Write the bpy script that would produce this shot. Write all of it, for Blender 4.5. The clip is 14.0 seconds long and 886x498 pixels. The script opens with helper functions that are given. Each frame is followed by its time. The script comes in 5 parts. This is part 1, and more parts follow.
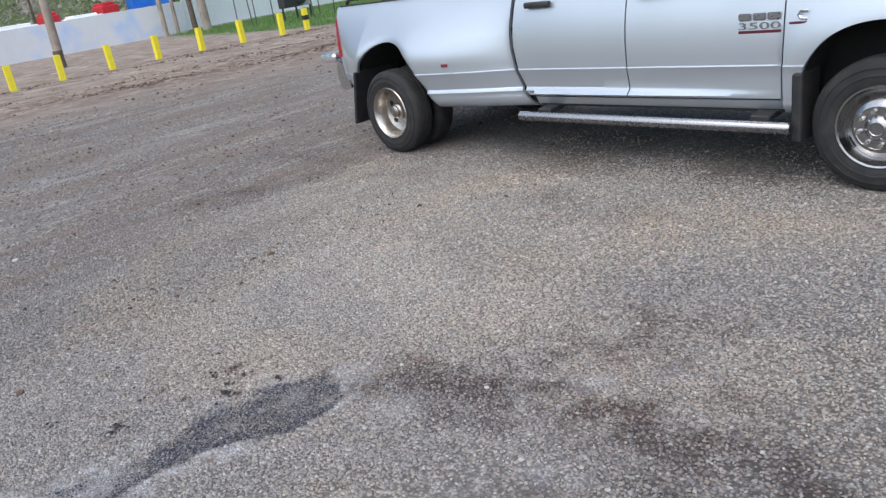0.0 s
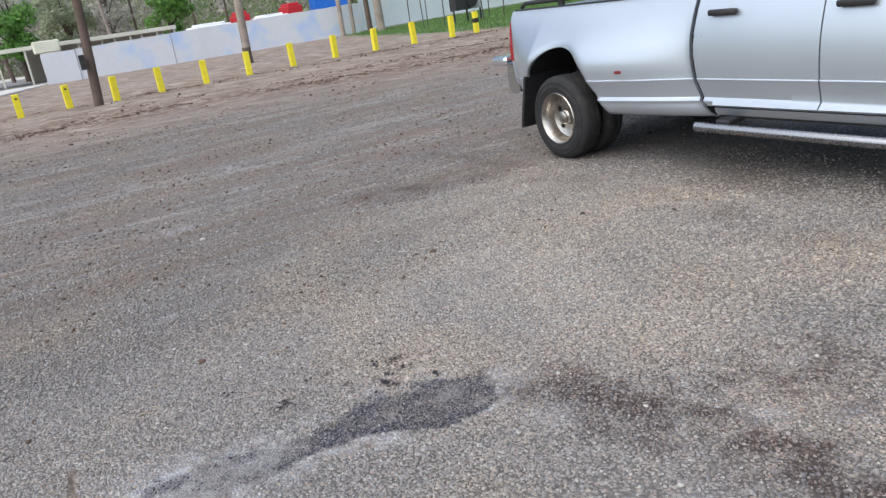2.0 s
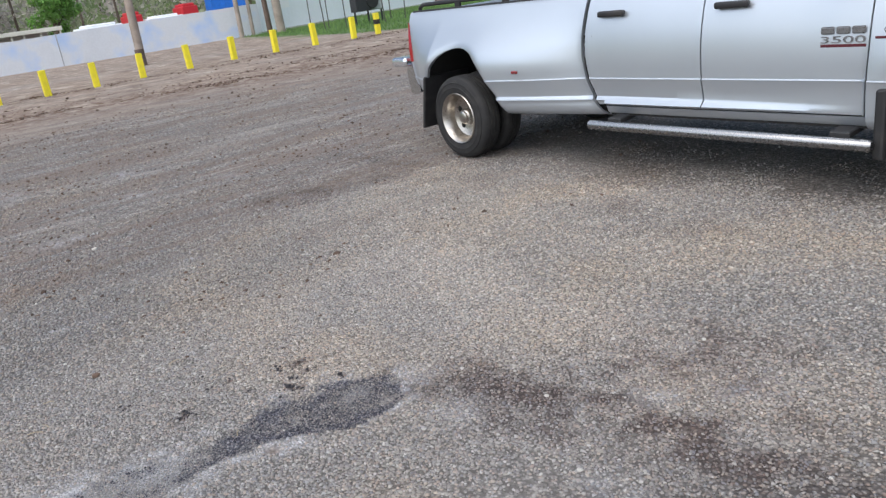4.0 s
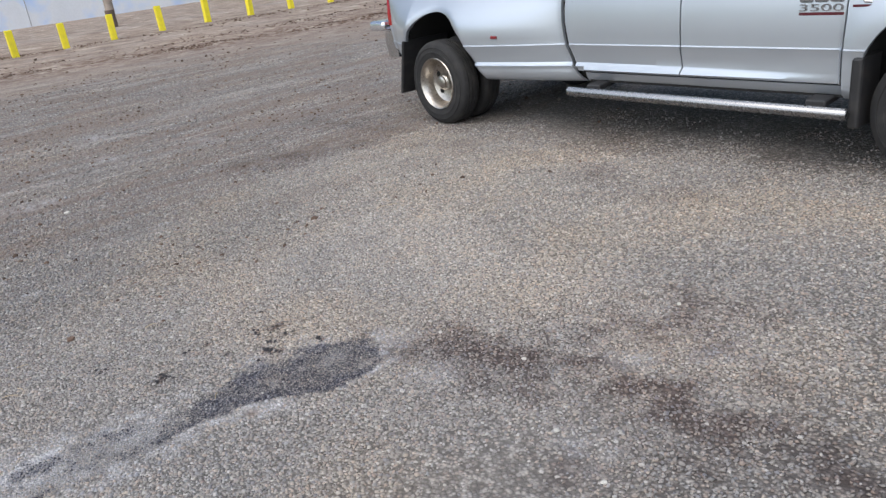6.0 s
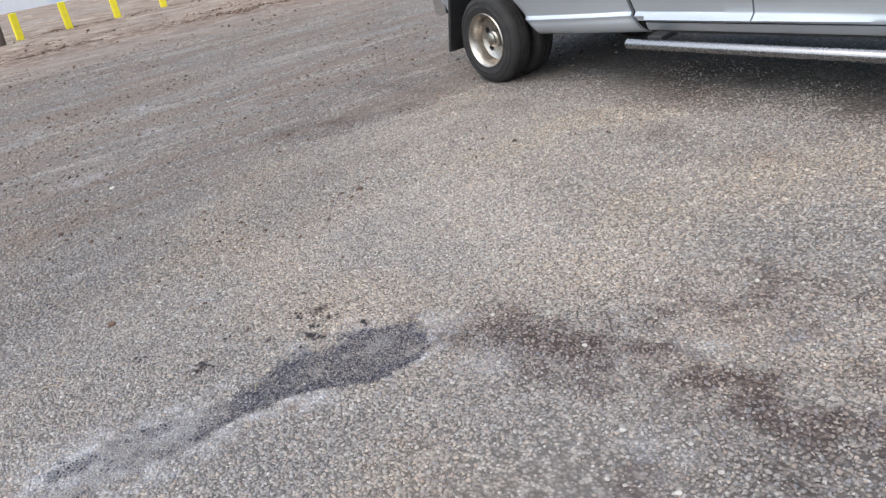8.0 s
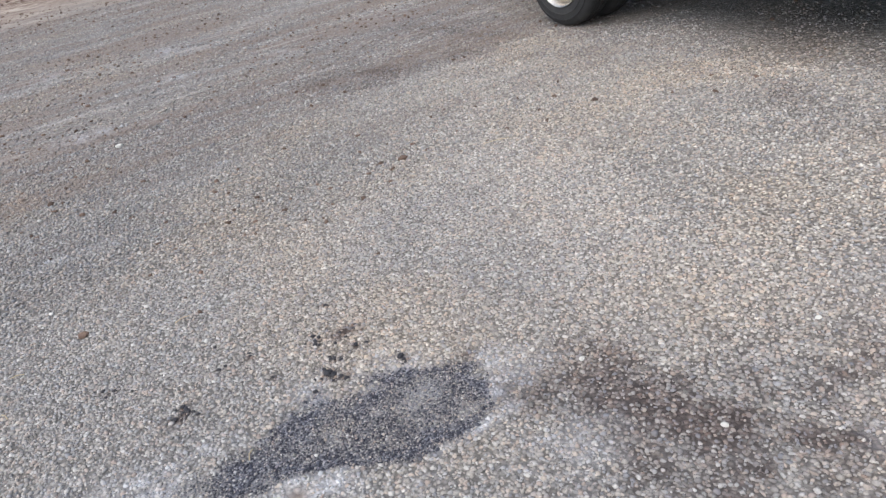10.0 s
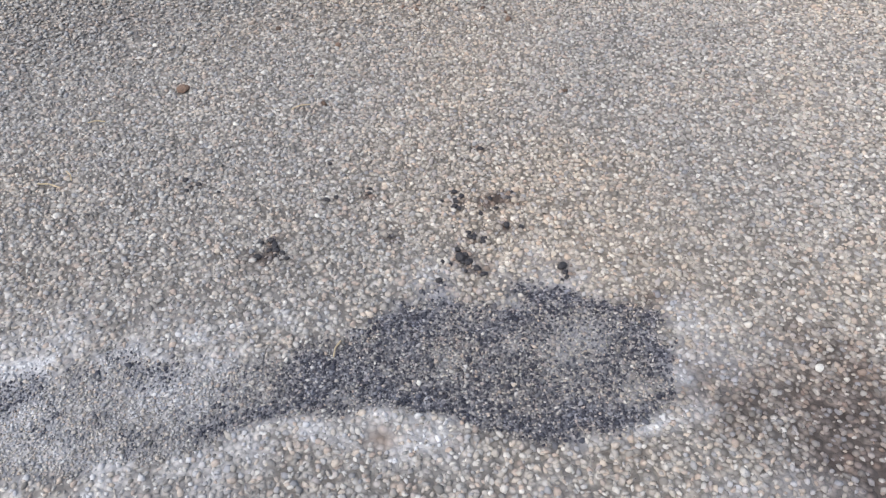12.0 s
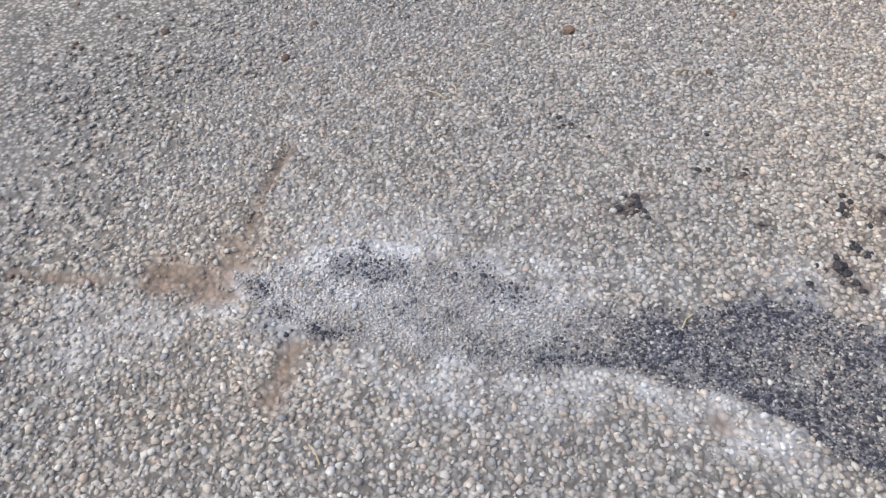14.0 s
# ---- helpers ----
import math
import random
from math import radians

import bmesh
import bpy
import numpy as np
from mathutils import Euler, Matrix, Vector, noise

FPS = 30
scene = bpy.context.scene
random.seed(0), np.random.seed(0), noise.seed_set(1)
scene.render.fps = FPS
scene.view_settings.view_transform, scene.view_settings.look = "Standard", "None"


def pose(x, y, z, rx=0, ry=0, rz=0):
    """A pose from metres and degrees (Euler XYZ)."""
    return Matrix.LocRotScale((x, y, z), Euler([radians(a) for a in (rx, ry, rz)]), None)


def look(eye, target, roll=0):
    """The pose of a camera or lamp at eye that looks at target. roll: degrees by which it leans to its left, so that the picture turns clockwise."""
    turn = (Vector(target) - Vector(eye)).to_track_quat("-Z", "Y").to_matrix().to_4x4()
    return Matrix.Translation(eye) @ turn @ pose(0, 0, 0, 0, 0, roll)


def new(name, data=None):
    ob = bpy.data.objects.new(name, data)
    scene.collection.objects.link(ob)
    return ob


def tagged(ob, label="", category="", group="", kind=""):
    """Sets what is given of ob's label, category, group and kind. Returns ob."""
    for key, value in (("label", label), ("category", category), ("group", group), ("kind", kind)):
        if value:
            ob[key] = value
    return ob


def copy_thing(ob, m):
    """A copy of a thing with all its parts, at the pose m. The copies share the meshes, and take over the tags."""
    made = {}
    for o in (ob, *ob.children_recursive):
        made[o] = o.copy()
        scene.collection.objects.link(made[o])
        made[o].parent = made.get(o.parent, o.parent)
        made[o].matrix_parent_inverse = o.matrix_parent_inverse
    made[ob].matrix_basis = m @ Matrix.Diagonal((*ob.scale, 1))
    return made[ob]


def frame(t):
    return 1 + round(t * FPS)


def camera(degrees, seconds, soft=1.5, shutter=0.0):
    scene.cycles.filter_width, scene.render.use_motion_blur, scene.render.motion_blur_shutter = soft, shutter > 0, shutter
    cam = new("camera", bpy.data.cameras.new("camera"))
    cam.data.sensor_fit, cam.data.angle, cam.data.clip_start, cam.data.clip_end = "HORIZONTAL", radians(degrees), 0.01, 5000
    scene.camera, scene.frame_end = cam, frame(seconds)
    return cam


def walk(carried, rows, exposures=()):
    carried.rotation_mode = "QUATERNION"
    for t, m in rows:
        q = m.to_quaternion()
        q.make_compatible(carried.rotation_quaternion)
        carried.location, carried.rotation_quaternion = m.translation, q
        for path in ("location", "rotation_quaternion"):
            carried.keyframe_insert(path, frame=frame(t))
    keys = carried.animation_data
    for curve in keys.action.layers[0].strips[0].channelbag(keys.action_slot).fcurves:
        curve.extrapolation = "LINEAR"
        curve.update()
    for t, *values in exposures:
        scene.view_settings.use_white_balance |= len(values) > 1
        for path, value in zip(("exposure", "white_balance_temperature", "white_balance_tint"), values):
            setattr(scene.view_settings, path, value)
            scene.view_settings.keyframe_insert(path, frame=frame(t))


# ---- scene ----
cam = camera(60.1, 14.0, 1.35)
PATH = [
    (0, (5.947, -4.566, 1.658), (4.502, -3.366, 0.974), -9.2),
    (0.5, (5.952, -4.561, 1.656), (4.522, -3.349, 0.961), -9.2),
    (1, (5.949, -4.561, 1.657), (4.524, -3.343, 0.959), -9.0),
    (1.5, (5.921, -4.601, 1.678), (4.314, -3.589, 1.052), -8.3),
    (2, (5.912, -4.621, 1.677), (4.233, -3.727, 1.058), -8.7),
    (2.5, (5.919, -4.611, 1.679), (4.272, -3.659, 1.062), -8.5),
    (3, (5.931, -4.596, 1.672), (4.359, -3.534, 1.041), -8.4),
    (5.3, (5.954, -4.602, 1.662), (4.43, -3.491, 0.994), -8.3),
    (5.5, (5.952, -4.599, 1.659), (4.442, -3.48, 0.975), -8.3),
    (6, (5.945, -4.612, 1.65), (4.451, -3.503, 0.917), -7.5),
    (6.5, (5.929, -4.658, 1.651), (4.465, -3.517, 0.906), -6.3),
    (7, (5.895, -4.705, 1.646), (4.447, -3.575, 0.854), -4.5),
    (7.5, (5.836, -4.619, 1.621), (4.343, -3.601, 0.763), -8.3),
    (8, (5.735, -4.425, 1.623), (4.18, -3.465, 0.81), -10.6),
    (8.2, (5.697, -4.366, 1.605), (4.211, -3.348, 0.737), -10.6),
    (10.3, (4.755, -3.924, 1.438), (3.165, -3.126, 0.523), -11.0),
    (10.5, (4.665, -3.91, 1.441), (3.086, -3.063, 0.552), -9.4),
    (11, (4.423, -3.895, 1.434), (2.82, -3.24, 0.434), -7.2),
    (11.5, (4.219, -3.774, 1.368), (2.689, -3.347, 0.154), -5.2),
    (12, (4.12, -3.779, 1.314), (2.73, -3.426, -0.08), -1.5),
    (12.5, (4.096, -3.909, 1.29), (2.707, -3.828, -0.146), -0.1),
    (13, (4.113, -4.04, 1.286), (2.758, -4.388, -0.143), -5.6),
    (13.5, (4.122, -4.057, 1.279), (2.765, -4.416, -0.146), -4.4),
    (14, (4.122, -4.037, 1.279), (2.749, -4.323, -0.147), -4.0),
]
walk(cam, [(t, look(a, b, r)) for t, a, b, r in PATH],
     [(0, 0.53, 5920, 7), (1.1, 0.53, 5920, 7), (2, 0.56, 6080, 7), (5.5, 0.55, 6120, 7), (7, 0.59, 6180, 7), (8.2, 0.79, 6170, 7), (10.3, 0.82, 6080, 7),
      (11.5, 0.86, 6150, 7), (12.5, 0.84, 6240, 7), (14, 0.90, 6230, 7)])

# ---- light ----
world = bpy.data.worlds.new("overcast_sky")
scene.world = world
world.use_nodes = True
wn = world.node_tree
sky = wn.nodes.new("ShaderNodeTexSky")
sky.sky_type, sky.sun_disc = "NISHITA", False
sky.sun_elevation, sky.sun_rotation = radians(56), radians(159)
sky.air_density, sky.dust_density, sky.ozone_density = 1.0, 5.0, 1.0
wn.nodes["Background"].inputs["Strength"].default_value = 0.10
wn.links.new(sky.outputs["Color"], wn.nodes["Background"].inputs["Color"])
sun_data = bpy.data.lights.new("sun", "SUN")
sun_data.energy, sun_data.angle, sun_data.color = 1.45, radians(125), (1.0, 0.985, 0.97)
sun = new("sun", sun_data)
sun.matrix_basis = look((4.6, -12, 19), (0, 0, 0))


# ---- materials ----
def mat(name, color, rough=0.6, metal=0.0, vary=0.25, scale=6.0, fine=60.0, bump=0.15, dist=0.004, coat=0.0, spec=0.5,
        dirt=None, dirt_amount=0.0, island=0.0):
    m = bpy.data.materials.new(name)
    m.use_nodes = True
    nt = m.node_tree
    n, l = nt.nodes, nt.links
    b = n["Principled BSDF"]
    tc = n.new("ShaderNodeTexCoord")
    big, small = n.new("ShaderNodeTexNoise"), n.new("ShaderNodeTexNoise")
    big.inputs["Scale"].default_value, small.inputs["Scale"].default_value = scale, fine
    big.inputs["Detail"].default_value, small.inputs["Detail"].default_value = 5, 4
    for t in (big, small):
        l.new(tc.outputs["Object"], t.inputs["Vector"])
    add = n.new("ShaderNodeMath")
    add.operation = "MULTIPLY_ADD"
    l.new(small.outputs["Fac"], add.inputs[0])
    add.inputs[1].default_value = 0.5
    l.new(big.outputs["Fac"], add.inputs[2])
    ramp = n.new("ShaderNodeMapRange")
    ramp.inputs["From Min"].default_value, ramp.inputs["From Max"].default_value = 0.45, 1.05
    ramp.inputs["To Min"].default_value, ramp.inputs["To Max"].default_value = 1 - vary, 1 + vary
    l.new(add.outputs[0], ramp.inputs["Value"])
    mul = n.new("ShaderNodeVectorMath")
    mul.operation = "SCALE"
    mul.inputs[0].default_value = color
    fac = ramp.outputs[0]
    if island:
        geo = n.new("ShaderNodeNewGeometry")
        r2 = n.new("ShaderNodeMapRange")
        r2.inputs["To Min"].default_value, r2.inputs["To Max"].default_value = 1 - island, 1 + island
        l.new(geo.outputs["Random Per Island"], r2.inputs["Value"])
        mm = n.new("ShaderNodeMath")
        mm.operation = "MULTIPLY"
        l.new(fac, mm.inputs[0]), l.new(r2.outputs[0], mm.inputs[1])
        fac = mm.outputs[0]
    l.new(fac, mul.inputs["Scale"])
    out = mul.outputs[0]
    if dirt:
        mix = n.new("ShaderNodeMix")
        mix.data_type = "RGBA"
        mr = n.new("ShaderNodeMapRange")
        mr.inputs["From Min"].default_value, mr.inputs["From Max"].default_value = 0.5, 0.72
        mr.inputs["To Max"].default_value = dirt_amount
        l.new(big.outputs["Fac"], mr.inputs["Value"])
        l.new(mr.outputs[0], mix.inputs["Factor"])
        l.new(out, mix.inputs["A"])
        mix.inputs["B"].default_value = (*dirt, 1)
        out = mix.outputs["Result"]
    l.new(out, b.inputs["Base Color"])
    rr = n.new("ShaderNodeMapRange")
    rr.inputs["To Min"].default_value, rr.inputs["To Max"].default_value = max(0.02, rough - 0.12), min(1, rough + 0.12)
    l.new(small.outputs["Fac"], rr.inputs["Value"])
    l.new(rr.outputs[0], b.inputs["Roughness"])
    b.inputs["Metallic"].default_value = metal
    b.inputs["Coat Weight"].default_value = coat
    b.inputs["Coat Roughness"].default_value = 0.05
    b.inputs["Specular IOR Level"].default_value = spec
    if bump:
        bp = n.new("ShaderNodeBump")
        bp.inputs["Strength"].default_value, bp.inputs["Distance"].default_value = bump, dist
        l.new(small.outputs["Fac"], bp.inputs["Height"])
        l.new(bp.outputs[0], b.inputs["Normal"])
    return m


SILVER = mat("silver_metallic_paint", (0.565, 0.612, 0.668), 0.38, 0.72, 0.03, 1.5, 300, 0.0, coat=0.6)
STEPMETAL = mat("dulled_polished_aluminium", (0.33, 0.335, 0.35), 0.27, 1.0, 0.06, 5, 30, 0.0, dirt=(0.28, 0.27, 0.26), dirt_amount=0.4)
CHROME = mat("chrome", (0.60, 0.60, 0.61), 0.12, 1.0, 0.06, 12, 80, 0.02)
BRUSHED = mat("worn_polished_steel", (0.50, 0.47, 0.43), 0.3, 1.0, 0.15, 20, 120, 0.05, dirt=(0.16, 0.12, 0.09), dirt_amount=0.6)
RIMCHROME = mat("road_dulled_chrome", (0.42, 0.42, 0.425), 0.22, 1.0, 0.12, 14, 90, 0.03, dirt=(0.2, 0.18, 0.15), dirt_amount=0.4)
RUBBER = mat("tyre_rubber", (0.021, 0.021, 0.022), 0.8, 0, 0.3, 9, 120, 0.25, 0.002, dirt=(0.06, 0.055, 0.05), dirt_amount=0.4)
BLACK = mat("black_plastic", (0.022, 0.022, 0.024), 0.55, 0, 0.25, 8, 150, 0.1, 0.001, dirt=(0.07, 0.06, 0.05), dirt_amount=0.3)
UNDER = mat("underbody_black", (0.012, 0.012, 0.012), 0.9, 0, 0.3, 6, 60, 0.1)
GLASS = mat("tinted_glass", (0.012, 0.014, 0.016), 0.06, 0, 0.05, 2, 20, 0.0, coat=0.5)
REDLENS = mat("red_lens", (0.30, 0.010, 0.016), 0.25, 0, 0.1, 20, 80, 0.0, coat=0.8)
AMBER = mat("amber_red_marker", (0.20, 0.025, 0.03), 0.25, 0, 0.1, 30, 80, 0.0)
YELLOW = mat("yellow_paint", (0.86, 0.74, 0.03), 0.6, 0, 0.1, 5, 60, 0.1, dirt=(0.45, 0.36, 0.08), dirt_amount=0.5)
# The blue blotches put translucent reflections into the sheet's colour.
FENCE = mat("pale_sheet_fence", (0.70, 0.73, 0.78), 0.5, 0, 0.08, 0.5, 8, 0.05, dirt=(0.42, 0.58, 0.88), dirt_amount=0.9)
WHITEWALL = mat("white_metal_siding", (0.86, 0.89, 0.93), 0.5, 0, 0.06, 0.4, 5, 0.05)
OFFWHITE = mat("offwhite_painted_metal", (0.66, 0.65, 0.56), 0.6, 0, 0.12, 1, 10, 0.05)
POLEWOOD = mat("weathered_pole_wood", (0.125, 0.092, 0.075), 0.9, 0, 0.35, 2, 30, 0.5, 0.02)
POLEPALE = mat("pale_pole_wood", (0.33, 0.28, 0.24), 0.9, 0, 0.3, 2, 30, 0.5, 0.02)
BARK = mat("bark", (0.10, 0.08, 0.06), 0.95, 0, 0.35, 3, 30, 0.5, 0.02)
LEAF = mat("fresh_green_leaves", (0.17, 0.34, 0.075), 0.6, 0, 0.3, 0.8, 9, 0.0, island=0.4)
# Both woodland colours are paled to carry the distance haze.
LEAFDARK = mat("mixed_woodland_leaves", (0.34, 0.38, 0.25), 0.8, 0, 0.3, 0.25, 6, 0.0, island=0.3)
TWIGS = mat("bare_brown_woodland", (0.44, 0.42, 0.38), 0.9, 0, 0.25, 0.3, 6, 0.0, island=0.3)
GRASS = mat("spring_grass", (0.17, 0.28, 0.085), 0.7, 0, 0.3, 0.8, 8, 0.0, island=0.4)
REDPAINT = mat("red_paint", (0.50, 0.02, 0.03), 0.4, 0, 0.1, 1, 9, 0.0)
BLUETARP = mat("blue_tarpaulin", (0.02, 0.16, 0.62), 0.45, 0, 0.3, 1.2, 8, 0.4, 0.05)
DARKMETAL = mat("dark_grey_metal", (0.05, 0.05, 0.055), 0.5, 0.4, 0.2, 3, 30, 0.1)
STAKE = mat("rusty_dark_steel", (0.10, 0.09, 0.085), 0.7, 0.3, 0.2, 6, 40, 0.1)


def let_light_through(m, share):
    """Thin leaves pass some of the light that falls on them."""
    nt = m.node_tree
    b, out = nt.nodes["Principled BSDF"], nt.nodes["Material Output"]
    tr, mx = nt.nodes.new("ShaderNodeBsdfTranslucent"), nt.nodes.new("ShaderNodeMixShader")
    nt.links.new(b.inputs["Base Color"].links[0].from_socket, tr.inputs["Color"])
    mx.inputs[0].default_value = share
    nt.links.new(b.outputs[0], mx.inputs[1]), nt.links.new(tr.outputs[0], mx.inputs[2])
    nt.links.new(mx.outputs[0], out.inputs["Surface"])


for leafy in (LEAF, LEAFDARK, TWIGS, GRASS):
    let_light_through(leafy, 0.45)
CLOD = mat("damp_soil_clods", (0.12, 0.08, 0.06), 0.95, 0, 0.3, 4, 60, 0.5, 0.01, island=0.35)
TAR = mat("black_tar", (0.022, 0.020, 0.024), 0.6, 0, 0.3, 30, 200, 0.5, 0.003)
PALESTONE = mat("pale_stone", (0.55, 0.53, 0.49), 0.8, 0, 0.15, 30, 200, 0.4, 0.003)
STRAW = mat("dry_straw", (0.42, 0.34, 0.22), 0.8, 0, 0.2, 20, 90, 0.1)
BADGERED = mat("badge_red", (0.09, 0.012, 0.02), 0.4, 0, 0.1, 20, 90, 0.0)
BADGEGREY = mat("badge_chrome_grey", (0.30, 0.30, 0.31), 0.3, 0.8, 0.1, 20, 90, 0.0)
NUT = mat("steel_nut", (0.70, 0.70, 0.70), 0.2, 1.0, 0.05, 30, 90, 0.0)
ASPHALT = mat("worn_asphalt", (0.24, 0.235, 0.235), 0.9, 0, 0.15, 0.6, 14, 0.2)
SEAM = mat("weathered_grey_post", (0.36, 0.38, 0.41), 0.7, 0, 0.15, 2, 20, 0.1)
CONCRETE = mat("pale_concrete", (0.58, 0.56, 0.53), 0.9, 0, 0.15, 1, 14, 0.2)


# ---- building tools ----
def part(name, bm, material, parent=None, label="", smooth=False):
    me = bpy.data.meshes.new(name)
    bmesh.ops.recalc_face_normals(bm, faces=bm.faces)
    bm.to_mesh(me)
    bm.free()
    me.materials.append(material)
    if smooth:
        me.polygons.foreach_set("use_smooth", [True] * len(me.polygons))
        try:
            me.set_sharp_from_angle(angle=radians(38))
        except AttributeError:
            pass
    ob = new(name, me)
    if parent:
        ob.parent = parent
        if parent.type == "EMPTY":
            ob.matrix_parent_inverse = parent.matrix_basis.inverted()
    if label:
        tagged(ob, label)
    return ob


def empty(name, x, y, z, label, category, group=""):
    e = new(name)
    e.empty_display_size = 0.2
    e.matrix_basis = pose(x, y, z)
    return tagged(e, label, category, group)


def box(x0, x1, y0, y1, z0, z1, bevel=0.0, bm=None, seg=1):
    fresh = bmesh.new()
    bmesh.ops.create_cube(fresh, size=1, matrix=Matrix.LocRotScale(((x0 + x1) / 2, (y0 + y1) / 2, (z0 + z1) / 2), None, (x1 - x0, y1 - y0, z1 - z0)))
    if bevel:
        bmesh.ops.bevel(fresh, geom=fresh.edges[:], offset=bevel, segments=seg, affect="EDGES", profile=0.5)
    return merge(bm, fresh)


def merge(bm, fresh):
    if bm is None:
        return fresh
    me = bpy.data.meshes.new("tmp")
    fresh.to_mesh(me)
    fresh.free()
    bm.from_mesh(me)
    bpy.data.meshes.remove(me)
    return bm


def lathe(profile, steps=40, m=Matrix(), bm=None):
    """Rings of (radius, height) turned about the local z."""
    f = bmesh.new()
    rings = []
    for r, h in profile:
        rings.append([f.verts.new(m @ Vector((r * math.cos(a), r * math.sin(a), h))) for a in (2 * math.pi * i / steps for i in range(steps))]
                     if r > 1e-5 else [f.verts.new(m @ Vector((0, 0, h)))])
    for a, b in zip(rings, rings[1:]):
        for i in range(steps):
            j = (i + 1) % steps
            if len(a) == 1 and len(b) == 1:
                continue
            if len(a) == 1:
                f.faces.new((a[0], b[i], b[j]))
            elif len(b) == 1:
                f.faces.new((a[i], a[j], b[0]))
            else:
                f.faces.new((a[i], a[j], b[j], b[i]))
    return merge(bm, f)


def tube(points, radius, steps=10, bm=None):
    """A round bar along points, its ends closed; radius is one number or one a point."""
    f = bmesh.new()
    pts = [Vector(p) for p in points]
    rr = [float(r) for r in radius] if isinstance(radius, (list, tuple)) else [float(radius)] * len(pts)
    rings = []
    for i, p in enumerate(pts):
        d = (pts[min(i + 1, len(pts) - 1)] - pts[max(i - 1, 0)]).normalized()
        u = d.orthogonal().normalized() if i == 0 else (u - d * u.dot(d)).normalized()
        v = d.cross(u)
        rings.append([f.verts.new(p + rr[i] * (u * math.cos(a) + v * math.sin(a))) for a in (2 * math.pi * k / steps for k in range(steps))])
    for a, b in zip(rings, rings[1:]):
        for i in range(steps):
            j = (i + 1) % steps
            f.faces.new((a[i], a[j], b[j], b[i]))
    f.faces.new(rings[0][::-1]), f.faces.new(rings[-1])
    return merge(bm, f)


def wave(x, y, size, seed):
    """Smooth value noise in 0..1 over the plane."""
    x, y = np.asarray(x, float) / size + seed * 17.3, np.asarray(y, float) / size - seed * 9.1
    ix, iy = np.floor(x), np.floor(y)
    fx, fy = x - ix, y - iy
    fx, fy = fx * fx * (3 - 2 * fx), fy * fy * (3 - 2 * fy)

    def h(a, b):
        s = np.sin(a * 127.1 + b * 311.7 + seed * 74.7) * 43758.5453
        return s - np.floor(s)
    return (h(ix, iy) * (1 - fx) + h(ix + 1, iy) * fx) * (1 - fy) + (h(ix, iy + 1) * (1 - fx) + h(ix + 1, iy + 1) * fx) * fy


def ease(v, a, b):
    t = np.clip((v - a) / (b - a), 0, 1)
    return t * t * (3 - 2 * t)


# ---- ground ----
PATCH_Y = [-4.74, -4.66, -4.5, -4.3, -4.1, -3.95, -3.85, -3.7, -3.55, -3.4, -3.25, -3.1, -3.03]
PATCH_TOP = [3.04, 2.99, 2.93, 2.92, 2.97, 3.02, 3.02, 3.0, 2.98, 3.0, 3.01, 3.07, 3.16]
PATCH_LOW = [3.07, 3.12, 3.17, 3.20, 3.20, 3.19, 3.18, 3.20, 3.28, 3.37, 3.395, 3.36, 3.22]
PATCH_PALE = [(3.135, -3.52, .05, .045, 1.0), (3.18, -3.27, .07, .09, .75), (3.31, -3.16, .045, .05, .9), (3.18, -3.75, .03, .04, .7), (3.02, -3.45, .03, .05, .4)]
PATCH_TAIL = [(2.96, -4.46, .035, .07, .75), (2.94, -4.33, .022, .08, .45), (2.985, -4.12, .025, .09, .55), (3.10, -4.30, .03, .07, .4), (3.165, -4.54, .026, .09, 1.2),
              (3.15, -4.18, .025, .09, .3), (3.185, -4.04, .02, .12, .75), (3.065, -4.685, .04, .03, 1.1), (3.20, -4.3, .014, .2, .45), (3.12, -3.95, .05, .06, .5)]
POWDER = [(3.235, -3.78, .035, .10, .8), (3.315, -3.66, .025, .06, .75), (3.40, -3.22, .014, .09, .9), (2.925, -4.0, .03, .10, .6), (3.125, -4.71, .025, .05, 1.0), (2.91, -4.41, .018, .035, .8),
          (3.25, -4.1, .05, .30, .5), (2.86, -4.58, .09, .12, .42), (3.22, -2.97, .08, .05, .5), (3.66, -3.04, .06, .11, .4), (3.31, -2.93, .035, .06, .4), (4.22, -2.45, .07, .06, .35),
          (4.44, -2.22, .09, .08, .3), (4.44, -3.0, .09, .07, .3), (3.2, -5.0, .1, .16, .4), (3.0, -3.96, .03, .05, .6), (2.95, -3.37, .012, .05, .7), (2.75, -4.70, .05, .05, .4)]
SPILLS = [(3.33, -3.06, .06, .7), (3.42, -2.93, .085, .65), (3.50, -2.82, .10, .75), (3.60, -2.89, .08, .6), (3.10, -3.02, .025, 1.0), (3.115, -2.95, .02, .8), (3.68, -2.78, .12, .9), (3.92, -2.73, .13, .95), (4.10, -2.62, .13, .9), (4.33, -2.58, .13, 1.0),
          (4.52, -2.60, .12, .95), (4.70, -2.60, .12, .9), (4.88, -2.50, .12, .8), (5.06, -2.58, .12, .8), (4.00, -2.45, .10, .6), (4.04, -2.21, .12, .8), (4.12, -2.05, .10, .7),
          (4.06, -1.90, .10, .7), (4.40, -2.16, .08, .7), (4.34, -1.82, .10, .55), (4.74, -2.28, .12, .5), (4.46, -3.08, .09, .6), (4.75, -2.76, .13, .75), (4.12, -2.88, .07, .5), (4.27, -2.02, .08, .4),
          (4.6, -2.72, .30, .38), (4.1, -2.2, .24, .35), (3.72, -2.84, .15, .7), (4.95, -2.55, .2, .4)]
